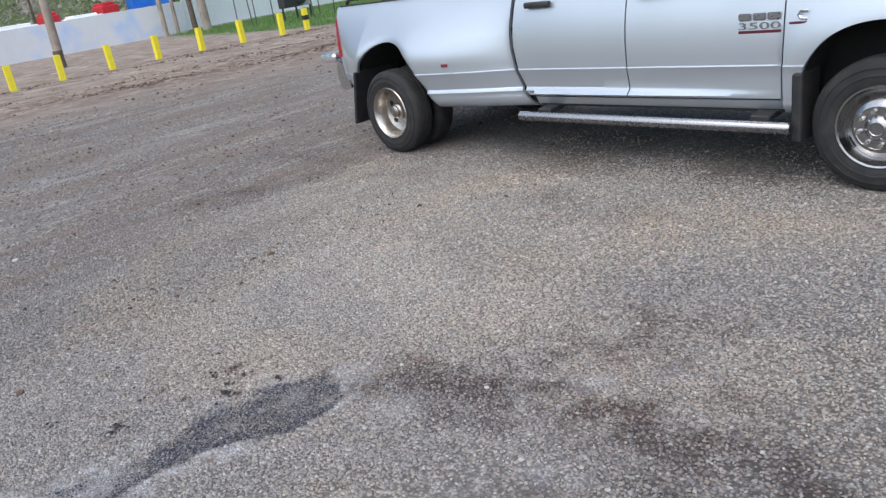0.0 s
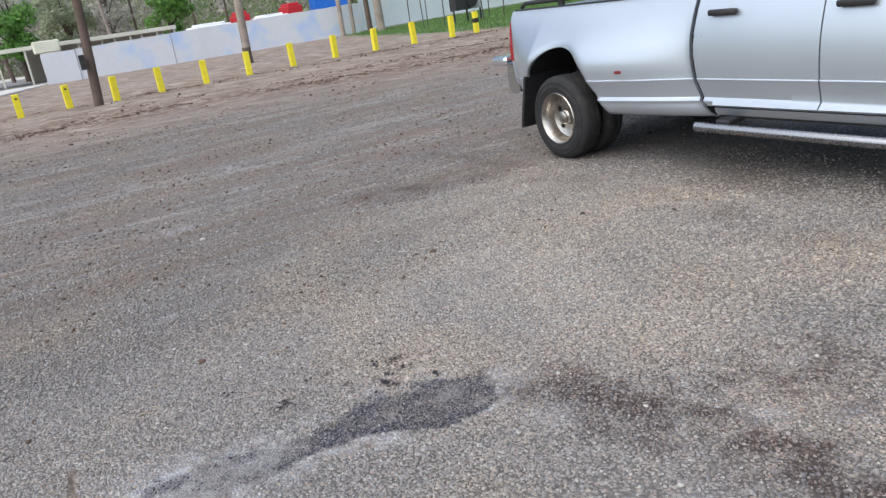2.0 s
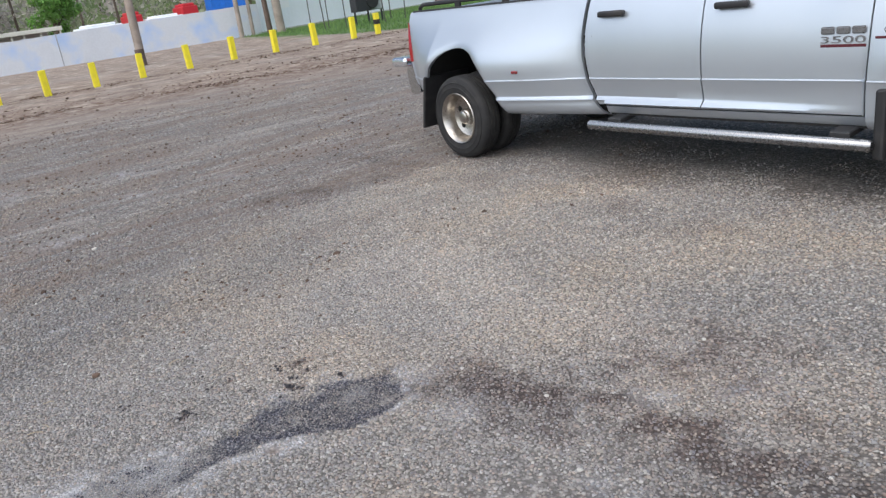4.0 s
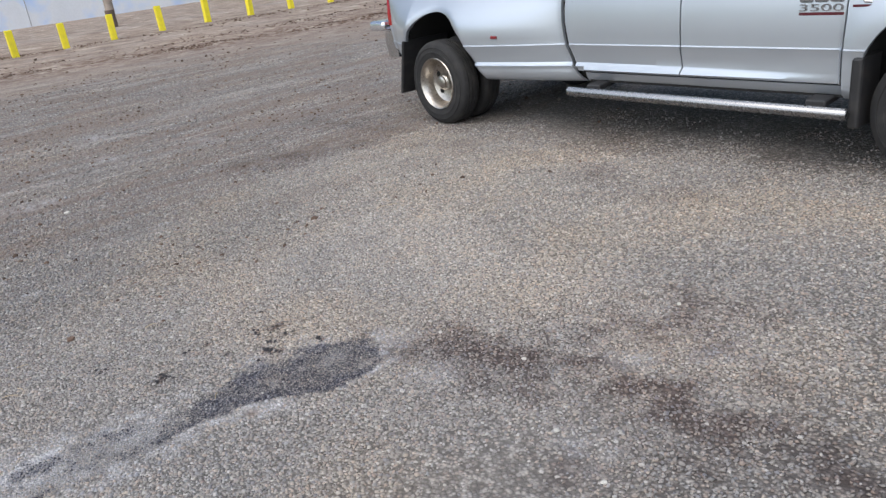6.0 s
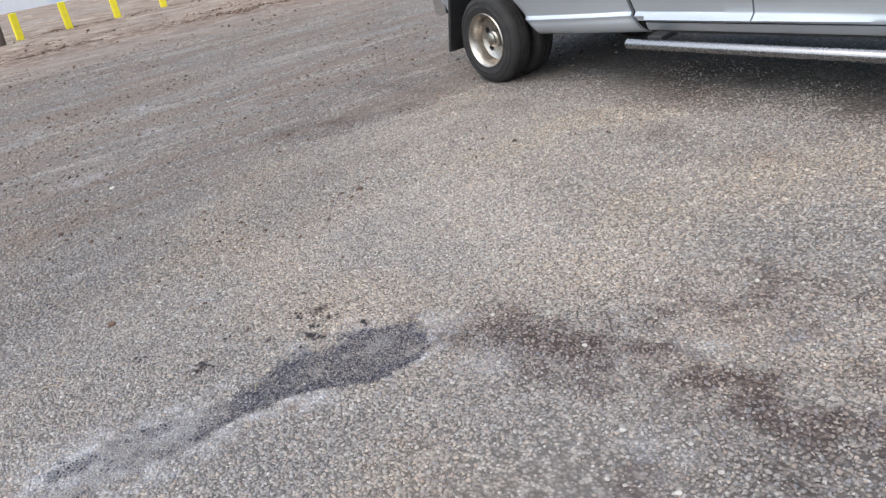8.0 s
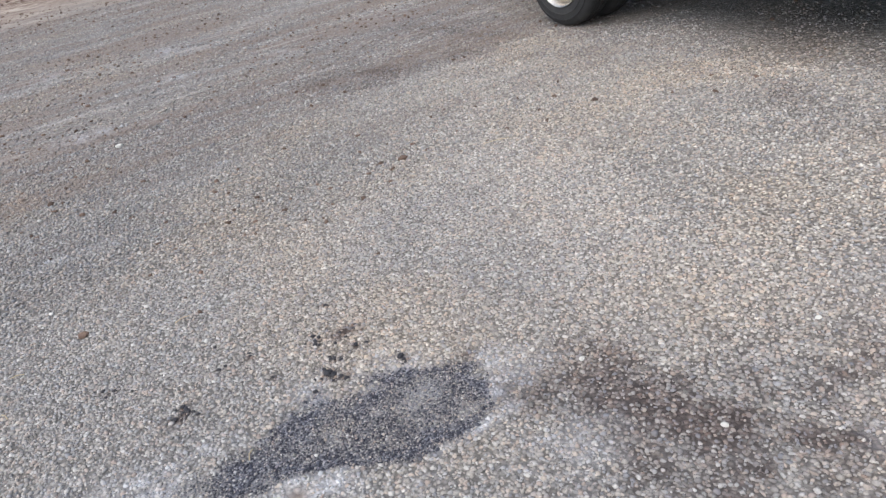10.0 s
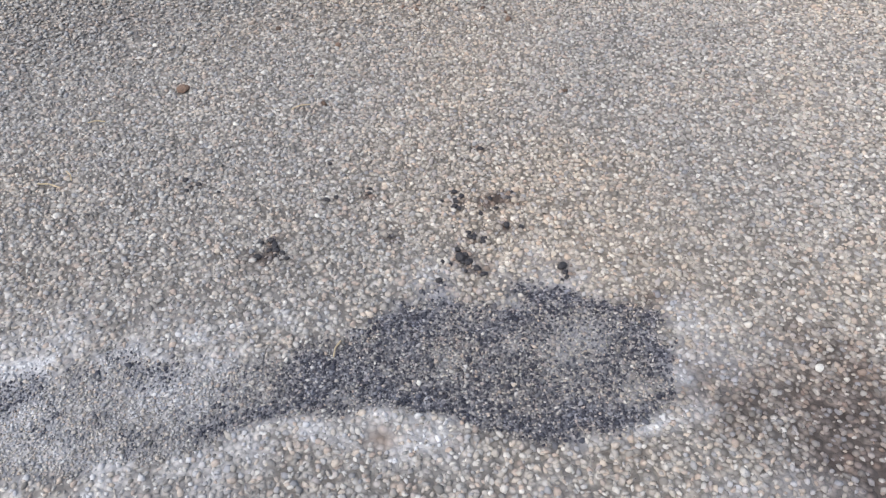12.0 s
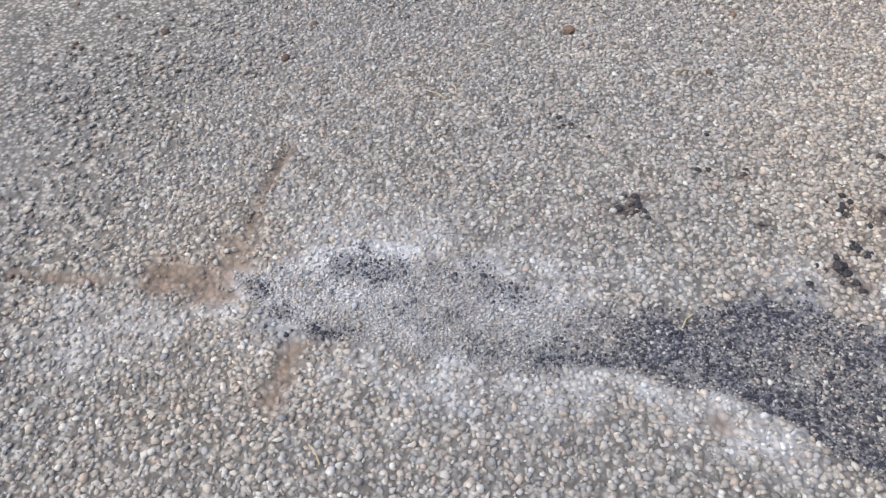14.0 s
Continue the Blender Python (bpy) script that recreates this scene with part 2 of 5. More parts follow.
# Grime smudges; the last two paint the truck's shade onto the ground.
GRIME_AND_SHADE = [(-0.6, -1.5, .6, .8), (-0.2, -0.75, .35, .7), (2.4, -0.48, .3, .6), (2.75, -0.62, .25, .6), (3.2, -0.45, .35, .6), (-1.2, -0.4, .5, .6), (-0.4, -0.35, .4, .6), (0.7, -0.5, .4, .5), (2.0, 0.3, .8, .5), (3.4, 0.35, .6, .5)]
SPOTS = [(2.86, -3.41, .05), (2.90, -3.385, .03), (2.80, -3.37, .03), (2.69, -3.845, .04), (2.715, -3.89, .04), (2.66, -3.37, .028), (2.78, -3.275, .03), (2.45, -3.24, .022), (1.885, -4.04, .02),
         (2.95, -3.19, .035), (2.56, -3.58, .02), (2.735, -3.56, .02), (2.38, -4.02, .032), (2.43, -4.30, .016), (2.20, -5.0, .018), (2.68, -3.23, .04), (2.70, -3.30, .03)]
TRENCH = [(2.94, -4.77, 3.06, -4.79, .045), (3.05, -4.80, 3.05, -4.93, .05), (2.79, -4.79, 2.94, -4.76, .022), (3.20, -4.565, 3.34, -4.575, .022), (2.5, -4.765, 2.78, -4.79, .012), (3.085, -5.3, 3.06, -4.95, .013), (3.28, -3.72, 3.30, -3.70, .02)]


def stains(x, y):
    """Masks over the plan: dark patch, white powder, oily wet stain with grime and the truck's painted shade, bare
    rusty soil; and the patch's own area.
    """
    x, y = np.asarray(x, float), np.asarray(y, float)
    n1, n2, n3, n4 = wave(x, y, 0.09, 1), wave(x, y, 0.03, 2), wave(x, y, 0.25, 3), wave(x, y, 0.05, 31)
    jx = x + (n1 - 0.5) * 0.05 + (n2 - 0.5) * 0.05
    lo, hi = np.interp(y, PATCH_Y, PATCH_TOP), np.interp(y, PATCH_Y, PATCH_LOW)
    gap = np.minimum(jx - lo, hi - jx)
    gap = np.minimum(gap, np.minimum(y + 4.74, -3.045 - y) + (n1 - 0.5) * 0.05 + (n2 - 0.5) * 0.04)
    area = ease(gap + (n2 - 0.5) * 0.04, -0.03, 0.035)

    def blobs(rows, ragged=1.0):
        out = np.zeros_like(x)
        for cx, cy, rx, ry, a in rows:
            out = np.maximum(out, a * ease(1.5 - np.hypot((x - cx) / rx, (y - cy) / ry) * 0.8 + ragged * ((n1 - 0.5) * 1.2 + (n4 - 0.5) * 1.0 + (n2 - 0.5) * 1.0), -0.1, 1.5))
        return out
    strong = ease(y + (n1 - 0.5) * 0.2 + (n2 - 0.5) * 0.1 + 0.5 * (x - 3.1), -4.06, -3.84)
    edge = 1 - ease(gap, 0.0, 0.07)
    pale = blobs(PATCH_PALE, 0.8)
    body = np.clip(0.76 + 0.26 * edge + 0.22 * (n1 - 0.5) + 0.25 * (n4 - 0.5) - 0.62 * pale, 0.1, 1)
    tail = np.clip(0.15 + 0.78 * blobs(PATCH_TAIL) + 0.25 * (n4 - 0.5), 0, 1)
    dark = area * (strong * body + (1 - strong) * tail)
    dark = np.maximum(dark, 0.8 * blobs([(2.985, -3.33, .03, .1, .9), (3.385, -3.37, .025, .07, .9), (2.945, -3.5, .02, .06, .8),
                                            (3.165, -4.53, .022, .08, 1.0), (3.075, -4.68, .04, .025, 1.0), (3.12, -4.62, .025, .04, .8)]))
    near_patch = (1 - area) * ease(gap, -0.22, -0.01)
    fringe = (1 - area) * ease(gap, -0.05, -0.004) * ease(n1 * 0.6 + n4 * 0.6, 0.5, 0.8)
    white = near_patch * ease(n1 * 0.5 + n3 * 0.4 + n4 * 0.3, 0.42, 0.85) * 0.4 + 0.6 * fringe
    white += area * (1 - strong) * (0.34 + 0.5 * ease(n1 * 0.6 + n3 * 0.4 + n4 * 0.3, 0.4, 0.95)) + area * strong * (0.12 + 0.5 * pale) * (0.4 + 0.8 * n4)
    white = np.maximum(white, blobs(POWDER) * (0.55 + 0.45 * n2))
    for sx, slope, y0, y1 in ((0.38, .05, -3.7, -2.75), (0.95, .12, -4.3, -3.5), (-4.4, .3, -3.8, -1.9), (-1.5, .2, -4.6, -3.0), (-2.6, .25, -3.2, -1.2)):
        white += 0.55 * np.exp(-((x - sx - slope * (y - y0) + 0.04 * (n3 - 0.5)) / 0.035) ** 2) * ease(y, y0, y0 + 0.3) * ease(-y, -y1, -y1 + 0.3) * n1
    wet_and_shade = np.zeros_like(x)
    for cx, cy, r, a in SPILLS:
        wet_and_shade = np.maximum(wet_and_shade, 1.15 * a * ease(1.6 - np.hypot(x - cx, y - cy) / (1.2 * r) + (n3 - 0.5) * 1.0 + (n1 - 0.5) * 1.3 + (n2 - 0.5) * 0.9, -0.1, 1.5))
    for cx, cy, r, a in GRIME_AND_SHADE:
        wet_and_shade = np.maximum(wet_and_shade, a * ease(1.3 - np.hypot(x - cx, y - cy) / r + (n3 - 0.5) * 1.1 + (n1 - 0.5) * 1.0, 0.0, 1.8))
    for cx, cy, r in SPOTS:
        wet_and_shade = np.maximum(wet_and_shade, 1.25 * ease(1.1 - np.hypot(x - cx, y - cy) / (0.9 * r) + (n2 - 0.5) * 1.8 + (n4 - 0.5) * 0.8, 0.0, 0.7))
    wet_and_shade *= 1 - area
    soil = np.zeros_like(x)
    for ax, ay, bx, by, w in TRENCH:
        t = np.clip(((x - ax) * (bx - ax) + (y - ay) * (by - ay)) / ((bx - ax) ** 2 + (by - ay) ** 2), 0, 1)
        d = np.hypot(x - ax - t * (bx - ax), y - ay - t * (by - ay))
        soil = np.maximum(soil, ease(1.7 - d / w + (n1 - 0.5) * 1.7 + (n2 - 0.5) * 1.3, -0.1, 1.3))
    soil *= 0.95 * (1 - area)
    white = white * (1 - 0.85 * soil)
    return dark, np.clip(white, 0, 1), np.clip(wet_and_shade, 0, 1.2), soil, area


def edge_x(y):
    """Where the gravel ends and the churned soil begins."""
    return np.interp(y, [-30, -5, 0, 3, 8, 30], [-16.5, -14.8, -14.3, -13.2, -13.0, -11.5])


def ground_height(x, y):
    """Low bumps, clodded soil beyond the gravel, the dip of the patch, and rising woodland far off."""
    near = 0.012 * (wave(x, y, 0.6, 5) - 0.5) + 0.006 * (wave(x, y, 0.14, 6) - 0.5)
    dark, white, wet_and_shade, soil, area = stains(x, y)
    off = edge_x(y) + 1.2 * (wave(x, y, 2.5, 8) - 0.5) - x
    rough = ease(off, 0.0, 0.5) * ease(x, -48, -30)
    churn = rough * (0.05 * (wave(x, y, 0.7, 9) - 0.5) + 0.045 * (wave(x, y, 0.28, 10) - 0.5))
    ridge = 0.05 * np.exp(-((off - 0.3) / 0.5) ** 2) * ease(wave(x, y, 0.5, 11), 0.35, 0.8)
    hill = 34 * ease(-x, 95, 210)
    return near - 0.006 * area - 0.012 * soil + churn + ridge + hill


def ground_material(name, stones):
    m = bpy.data.materials.new(name)
    m.use_nodes = True
    nt = m.node_tree
    n, l = nt.nodes, nt.links
    b = n["Principled BSDF"]
    geo, tc = n.new("ShaderNodeNewGeometry"), n.new("ShaderNodeTexCoord")

    def ramp(src, stops):
        r = n.new("ShaderNodeValToRGB")
        while len(r.color_ramp.elements) < len(stops):
            r.color_ramp.elements.new(0.5)
        for e, (p, c) in zip(r.color_ramp.elements, stops):
            e.position, e.color = p, (*c, 1)
        l.new(src, r.inputs[0])
        return r.outputs[0]

    def mix(fac, a, c, mode="MIX"):
        x = n.new("ShaderNodeMix")
        x.data_type, x.blend_type = "RGBA", mode
        for s, v in (("Factor", fac), ("A", a), ("B", c)):
            if isinstance(v, (tuple, float)):
                x.inputs[s].default_value = v if isinstance(v, float) else (*v, 1)
            else:
                l.new(v, x.inputs[s])
        return x.outputs["Result"]

    def noisy(scale, detail=4):
        t = n.new("ShaderNodeTexNoise")
        t.inputs["Scale"].default_value, t.inputs["Detail"].default_value = scale, detail
        l.new(tc.outputs["Object"], t.inputs["Vector"])
        return t.outputs["Fac"]

    def span(src, a, c, lo=0.0, hi=1.0):
        r = n.new("ShaderNodeMapRange")
        r.interpolation_type = "SMOOTHSTEP"
        for k, v in zip(("From Min", "From Max", "To Min", "To Max"), (a, c, lo, hi)):
            r.inputs[k].default_value = v
        l.new(src, r.inputs["Value"])
        return r.outputs[0]

    tones = [(0.0, (0.15, 0.142, 0.135)), (0.14, (0.235, 0.225, 0.22)), (0.30, (0.40, 0.37, 0.335)), (0.45, (0.27, 0.265, 0.265)),
             (0.60, (0.48, 0.42, 0.365)), (0.72, (0.35, 0.285, 0.25)), (0.80, (0.36, 0.355, 0.35)), (0.91, (0.48, 0.46, 0.435)), (1.0, (0.57, 0.55, 0.53))]
    vor = n.new("ShaderNodeTexVoronoi")
    vor.inputs["Scale"].default_value = 62
    l.new(tc.outputs["Object"], vor.inputs["Vector"])
    if stones:
        color = ramp(geo.outputs["Random Per Island"], tones)
        color = mix(span(noisy(220), 0.4, 0.8, 0.0, 0.35), color, (0.20, 0.185, 0.17))
        color = mix(span(noisy(26, 3), 0.38, 0.64, 0.22, 0.0), color, (0.13, 0.12, 0.112))
    else:
        sep = n.new("ShaderNodeSeparateColor")
        l.new(vor.outputs["Color"], sep.inputs[0])
        color = ramp(sep.outputs[0], tones)
        # Shade between the stones is put into the colour as dark cell gaps.
        color = mix(span(vor.outputs["Distance"], 0.28, 0.62, 0.0, 0.85), color, (0.085, 0.079, 0.075))
        color = mix(span(noisy(1.3), 0.38, 0.66, 0.0, 0.35), color, (0.235, 0.217, 0.205))
        color = mix(span(noisy(17, 6), 0.36, 0.62, 0.6, 0.0), color, (0.10, 0.09, 0.084))
        color = mix(span(noisy(31, 5), 0.52, 0.68, 0.0, 0.5), color, (0.47, 0.445, 0.415))
    tint = n.new("ShaderNodeMix")
    tint.data_type, tint.blend_type = "RGBA", "MULTIPLY"
    tint.inputs["Factor"].default_value = 1.0
    l.new(color, tint.inputs["A"])
    l.new(ramp(noisy(0.8, 6), [(0.34, (0.90, 0.91, 0.925)), (0.5, (0.99, 0.987, 0.977)), (0.66, (1.09, 1.035, 0.955))]), tint.inputs["B"])
    color = tint.outputs["Result"]

    def drawn_out(sx, sy, scale):
        """Marks dragged along y by wheels and blades."""
        mp, t = n.new("ShaderNodeMapping"), n.new("ShaderNodeTexNoise")
        mp.inputs["Scale"].default_value = (sx, sy, 1)
        mp.inputs["Rotation"].default_value = (0, 0, 0.06)
        l.new(tc.outputs["Object"], mp.inputs["Vector"])
        t.inputs["Scale"].default_value, t.inputs["Detail"].default_value, t.inputs["Roughness"].default_value = scale, 8, 0.65
        l.new(mp.outputs[0], t.inputs["Vector"])
        return t

    def times(a, c):
        t = n.new("ShaderNodeMath")
        t.operation = "MULTIPLY"
        l.new(a, t.inputs[0]), l.new(c, t.inputs[1])
        return t.outputs[0]

    stretch, scratch = drawn_out(1.6, 0.22, 1.5), drawn_out(7.0, 0.3, 1.2)
    place = n.new("ShaderNodeSeparateXYZ")
    l.new(tc.outputs["Object"], place.inputs[0])
    driven = span(place.outputs[0], 1.8, -0.8)
    color = mix(times(driven, span(stretch.outputs["Fac"], 0.40, 0.56, 0.6, 0.0)), color, (0.20, 0.153, 0.127))
    color = mix(times(driven, span(stretch.outputs["Fac"], 0.55, 0.68, 0.0, 0.5)), color, (0.41, 0.37, 0.335))
    color = mix(times(driven, span(scratch.outputs["Fac"], 0.57, 0.68, 0.0, 0.5)), color, (0.44, 0.42, 0.40))
    color = mix(times(driven, span(scratch.outputs["Fac"], 0.45, 0.34, 0.0, 0.45)), color, (0.15, 0.125, 0.11))
    # Multiplies the gravel colour up wherever the fresh attribute is set.
    fresh = n.new("ShaderNodeAttribute")
    fresh.attribute_name = "fresh"
    color = mix(fresh.outputs["Fac"], color, mix(1.0, color, (1.25, 1.225, 1.185), "MULTIPLY"))
    att = n.new("ShaderNodeAttribute")
    att.attribute_name = "stains"
    sp = n.new("ShaderNodeSeparateColor")
    l.new(att.outputs["Color"], sp.inputs[0])
    if not stones:
        far = n.new("ShaderNodeAttribute")
        far.attribute_name = "cover"
        fs = n.new("ShaderNodeSeparateColor")
        l.new(far.outputs["Color"], fs.inputs[0])
        mud = ramp(noisy(1.1, 6), [(0.3, (0.19, 0.135, 0.10)), (0.45, (0.30, 0.228, 0.178)), (0.58, (0.41, 0.335, 0.27)), (0.75, (0.27, 0.218, 0.18))])
        mud = mix(span(noisy(14), 0.35, 0.7), mud, mix(0.5, mud, (0.12, 0.085, 0.065)))
        rutted = drawn_out(1.0, 0.75, 1.5)
        mud = mix(span(rutted.outputs["Fac"], 0.52, 0.66, 0.0, 0.8), mud, (0.56, 0.49, 0.40))
        mud = mix(span(rutted.outputs["Fac"], 0.48, 0.34, 0.0, 0.7), mud, (0.17, 0.125, 0.10))
        color = mix(fs.outputs[0], color, mud)
        clump = n.new("ShaderNodeMath")
        clump.operation = "MULTIPLY"
        l.new(far.outputs["Alpha"], clump.inputs[0]), l.new(span(noisy(4.5, 8), 0.46, 0.56), clump.inputs[1])
        color = mix(clump.outputs[0], color, ramp(noisy(30, 4), [(0.35, (0.075, 0.045, 0.032)), (0.6, (0.17, 0.105, 0.075))]))
        green = ramp(noisy(3, 6), [(0.35, (0.05, 0.10, 0.02)), (0.6, (0.10, 0.19, 0.04)), (0.8, (0.17, 0.17, 0.08))])
        color = mix(fs.outputs[1], color, green)
        color = mix(fs.outputs[2], color, (0.36, 0.345, 0.33))
    if stones:
        white_noise = n.new("ShaderNodeTexWhiteNoise")
        white_noise.noise_dimensions = "1D"
        l.new(geo.outputs["Random Per Island"], white_noise.inputs["W"])
        odd = white_noise.outputs["Value"]
    else:
        odd = noisy(130, 2)

    def grainy(mask, a, c, lo):
        m2 = n.new("ShaderNodeMath")
        m2.operation, m2.use_clamp = "MULTIPLY", True
        l.new(mask, m2.inputs[0]), l.new(span(odd, a, c, 1.0, lo), m2.inputs[1])
        return m2.outputs[0]

    def picked(mask, most, blur):
        """Stone by stone: a share of the stones, as large as the mask, takes the coat."""
        if not stones:
            return grainy(mask, 0.4, 0.7, 0.55)
        m2 = n.new("ShaderNodeMath")
        m2.operation = "MULTIPLY_ADD"
        m2.inputs[1].default_value = -1.0
        scaled = n.new("ShaderNodeMath")
        scaled.operation = "MULTIPLY"
        scaled.inputs[1].default_value = most
        l.new(mask, scaled.inputs[0])
        l.new(odd, m2.inputs[0]), l.new(scaled.outputs[0], m2.inputs[2])
        return span(m2.outputs[0], -blur, blur)

    color = mix(grainy(sp.outputs[2], 0.35, 0.85, 0.3) if stones else sp.outputs[2], color, mix(1.0, color, (0.42, 0.36, 0.352), "MULTIPLY"))
    color = mix(grainy(att.outputs["Alpha"], 0.6, 0.9, 0.45), color, mix(0.85, color, mix(span(noisy(28, 6), 0.35, 0.65), (0.125, 0.088, 0.064), (0.235, 0.168, 0.126))))
    color = mix(picked(sp.outputs[1], 0.8, 0.35), color, mix(0.72, color, (0.66, 0.67, 0.71)))
    color = mix(picked(sp.outputs[0], 0.92, 0.34), color, mix(0.95, color, mix(span(odd, 0.3, 0.95), (0.017, 0.019, 0.034), (0.245, 0.26, 0.33))))
    l.new(color, b.inputs["Base Color"])
    b.inputs["Roughness"].default_value = 0.85
    b.inputs["Specular IOR Level"].default_value = 0.35
    bp = n.new("ShaderNodeBump")
    bp.inputs["Strength"].default_value = 0.3 if stones else 0.9
    bp.inputs["Distance"].default_value = 0.002 if stones else 0.008
    if stones:
        l.new(noisy(180), bp.inputs["Height"])
    else:
        inv = n.new("ShaderNodeMath")
        inv.operation = "SUBTRACT"
        inv.inputs[0].default_value = 1.0
        l.new(vor.outputs["Distance"], inv.inputs[1])
        l.new(inv.outputs[0], bp.inputs["Height"])
    l.new(bp.outputs[0], b.inputs["Normal"])
    return m


def steps_out(fine, step, end, rate=1.13):
    """Line positions: from the fine stretch outwards with growing steps."""
    a = list(np.arange(fine[0], fine[1], step))
    s, v = step, fine[0]
    while v > end[0]:
        s *= rate
        v -= min(s, 60)
        a.insert(0, v)
    s, v = step, fine[1]
    while v < end[1]:
        s *= rate
        a.append(v)
        v += min(s, 60)
    return np.array(a)


def paint(me, x, y):
    d, w, t, s, _ = stains(x, y)
    at = me.attributes.new("stains", "FLOAT_COLOR", "POINT")
    at.data.foreach_set("color", np.stack([d, w, np.clip(t, 0, 1), s], 1).astype(np.float32).ravel())
    # A broad ragged patch beside the truck where the gravel is lightened.
    paler = 1 - np.hypot((x - 2.6 - 0.3 * y) / 3.0, (y + 1.3) / 1.9)
    f = ease(paler + 0.5 * (wave(x, y, 0.7, 33) - 0.5) + 0.25 * (wave(x, y, 0.2, 34) - 0.5), -0.15, 0.75)
    me.attributes.new("fresh", "FLOAT", "POINT").data.foreach_set("value", f.astype(np.float32))


def inside(x, y, poly):
    r = np.zeros(x.shape, bool)
    for (ax, ay), (bx, by) in zip(poly, poly[1:] + poly[:1]):
        r ^= ((ay > y) != (by > y)) & (x < (bx - ax) * (y - ay) / (by - ay + 1e-9) + ax)
    return r


VERGE = [(-54, 20.0), (-38, 16.9), (-31, 15.7), (-26, 15.4), (-22, 16.5), (-10, 19), (-10, 60), (-62, 60), (-57, 36), (-51, 21.8)]


def build_ground():
    gx = np.concatenate([steps_out((2.3, 4.6), 0.03, (-1400, 1400), 1.05)])
    gy = np.concatenate([steps_out((-5.2, -2.4), 0.03, (-1400, 1400), 1.05)])
    X, Y = np.meshgrid(gx, gy, indexing="ij")
    x, y = X.ravel(), Y.ravel()
    z = ground_height(x, y)
    nx, ny = len(gx), len(gy)
    i = (np.arange(nx - 1)[:, None] * ny + np.arange(ny - 1)[None, :]).ravel()
    quads = np.stack([i, i + ny, i + ny + 1, i + 1], 1)
    me = bpy.data.meshes.new("ground")
    me.vertices.add(len(x)), me.loops.add(quads.size), me.polygons.add(len(quads))
    me.vertices.foreach_set("co", np.stack([x, y, z], 1).astype(np.float32).ravel())
    me.loops.foreach_set("vertex_index", quads.astype(np.int32).ravel())
    me.polygons.foreach_set("loop_start", np.arange(0, quads.size, 4, dtype=np.int32))
    me.polygons.foreach_set("use_smooth", np.ones(len(quads), bool))
    me.update(calc_edges=True)
    paint(me, x, y)
    off = edge_x(y) + 1.6 * (wave(x, y, 2.5, 8) - 0.5) + 1.0 * (wave(x, y, 0.6, 12) - 0.5) - x
    mud = ease(off, -7.5, 1.8) * (0.6 + 0.4 * wave(x, y, 1.3, 13))
    streak = np.exp(-((x + 4.4 + 0.12 * y) / 0.1) ** 2) * 0.3 + np.exp(-((x - 0.5 - 0.1 * (y + 3)) / 0.06) ** 2) * ease(-y, 2.5, 3.2) * 0.4
    green = ease(inside(x, y, VERGE).astype(float) + 0.5 * (wave(x, y, 0.8, 14) - 0.5), 0.4, 0.8)
    green = np.maximum(green, ease(-x, 92, 110) * 0.8)
    track = np.exp(-((x + 31 - 0.1 * y) / 1.1) ** 2) * 0.45 + np.exp(-((x + 19.5) / 0.6) ** 2) * 0.35 * wave(x, y, 1.5, 15)
    at = me.attributes.new("cover", "FLOAT_COLOR", "POINT")
    at.data.foreach_set("color", np.stack([mud, green, np.clip(track * wave(x, y, 0.9, 16) + streak, 0, 1), np.clip(np.exp(-((off - 0.6) / 2.0) ** 2) + 0.6 * np.exp(-((x + 22.3) / 1.2) ** 2), 0, 1)], 1).astype(np.float32).ravel())
    me.materials.append(ground_material("gravel_and_soil_ground", False))
    tagged(new("ground", me), "compacted gravel lot with oily stains fading to churned brown soil", "ground", kind="structure")


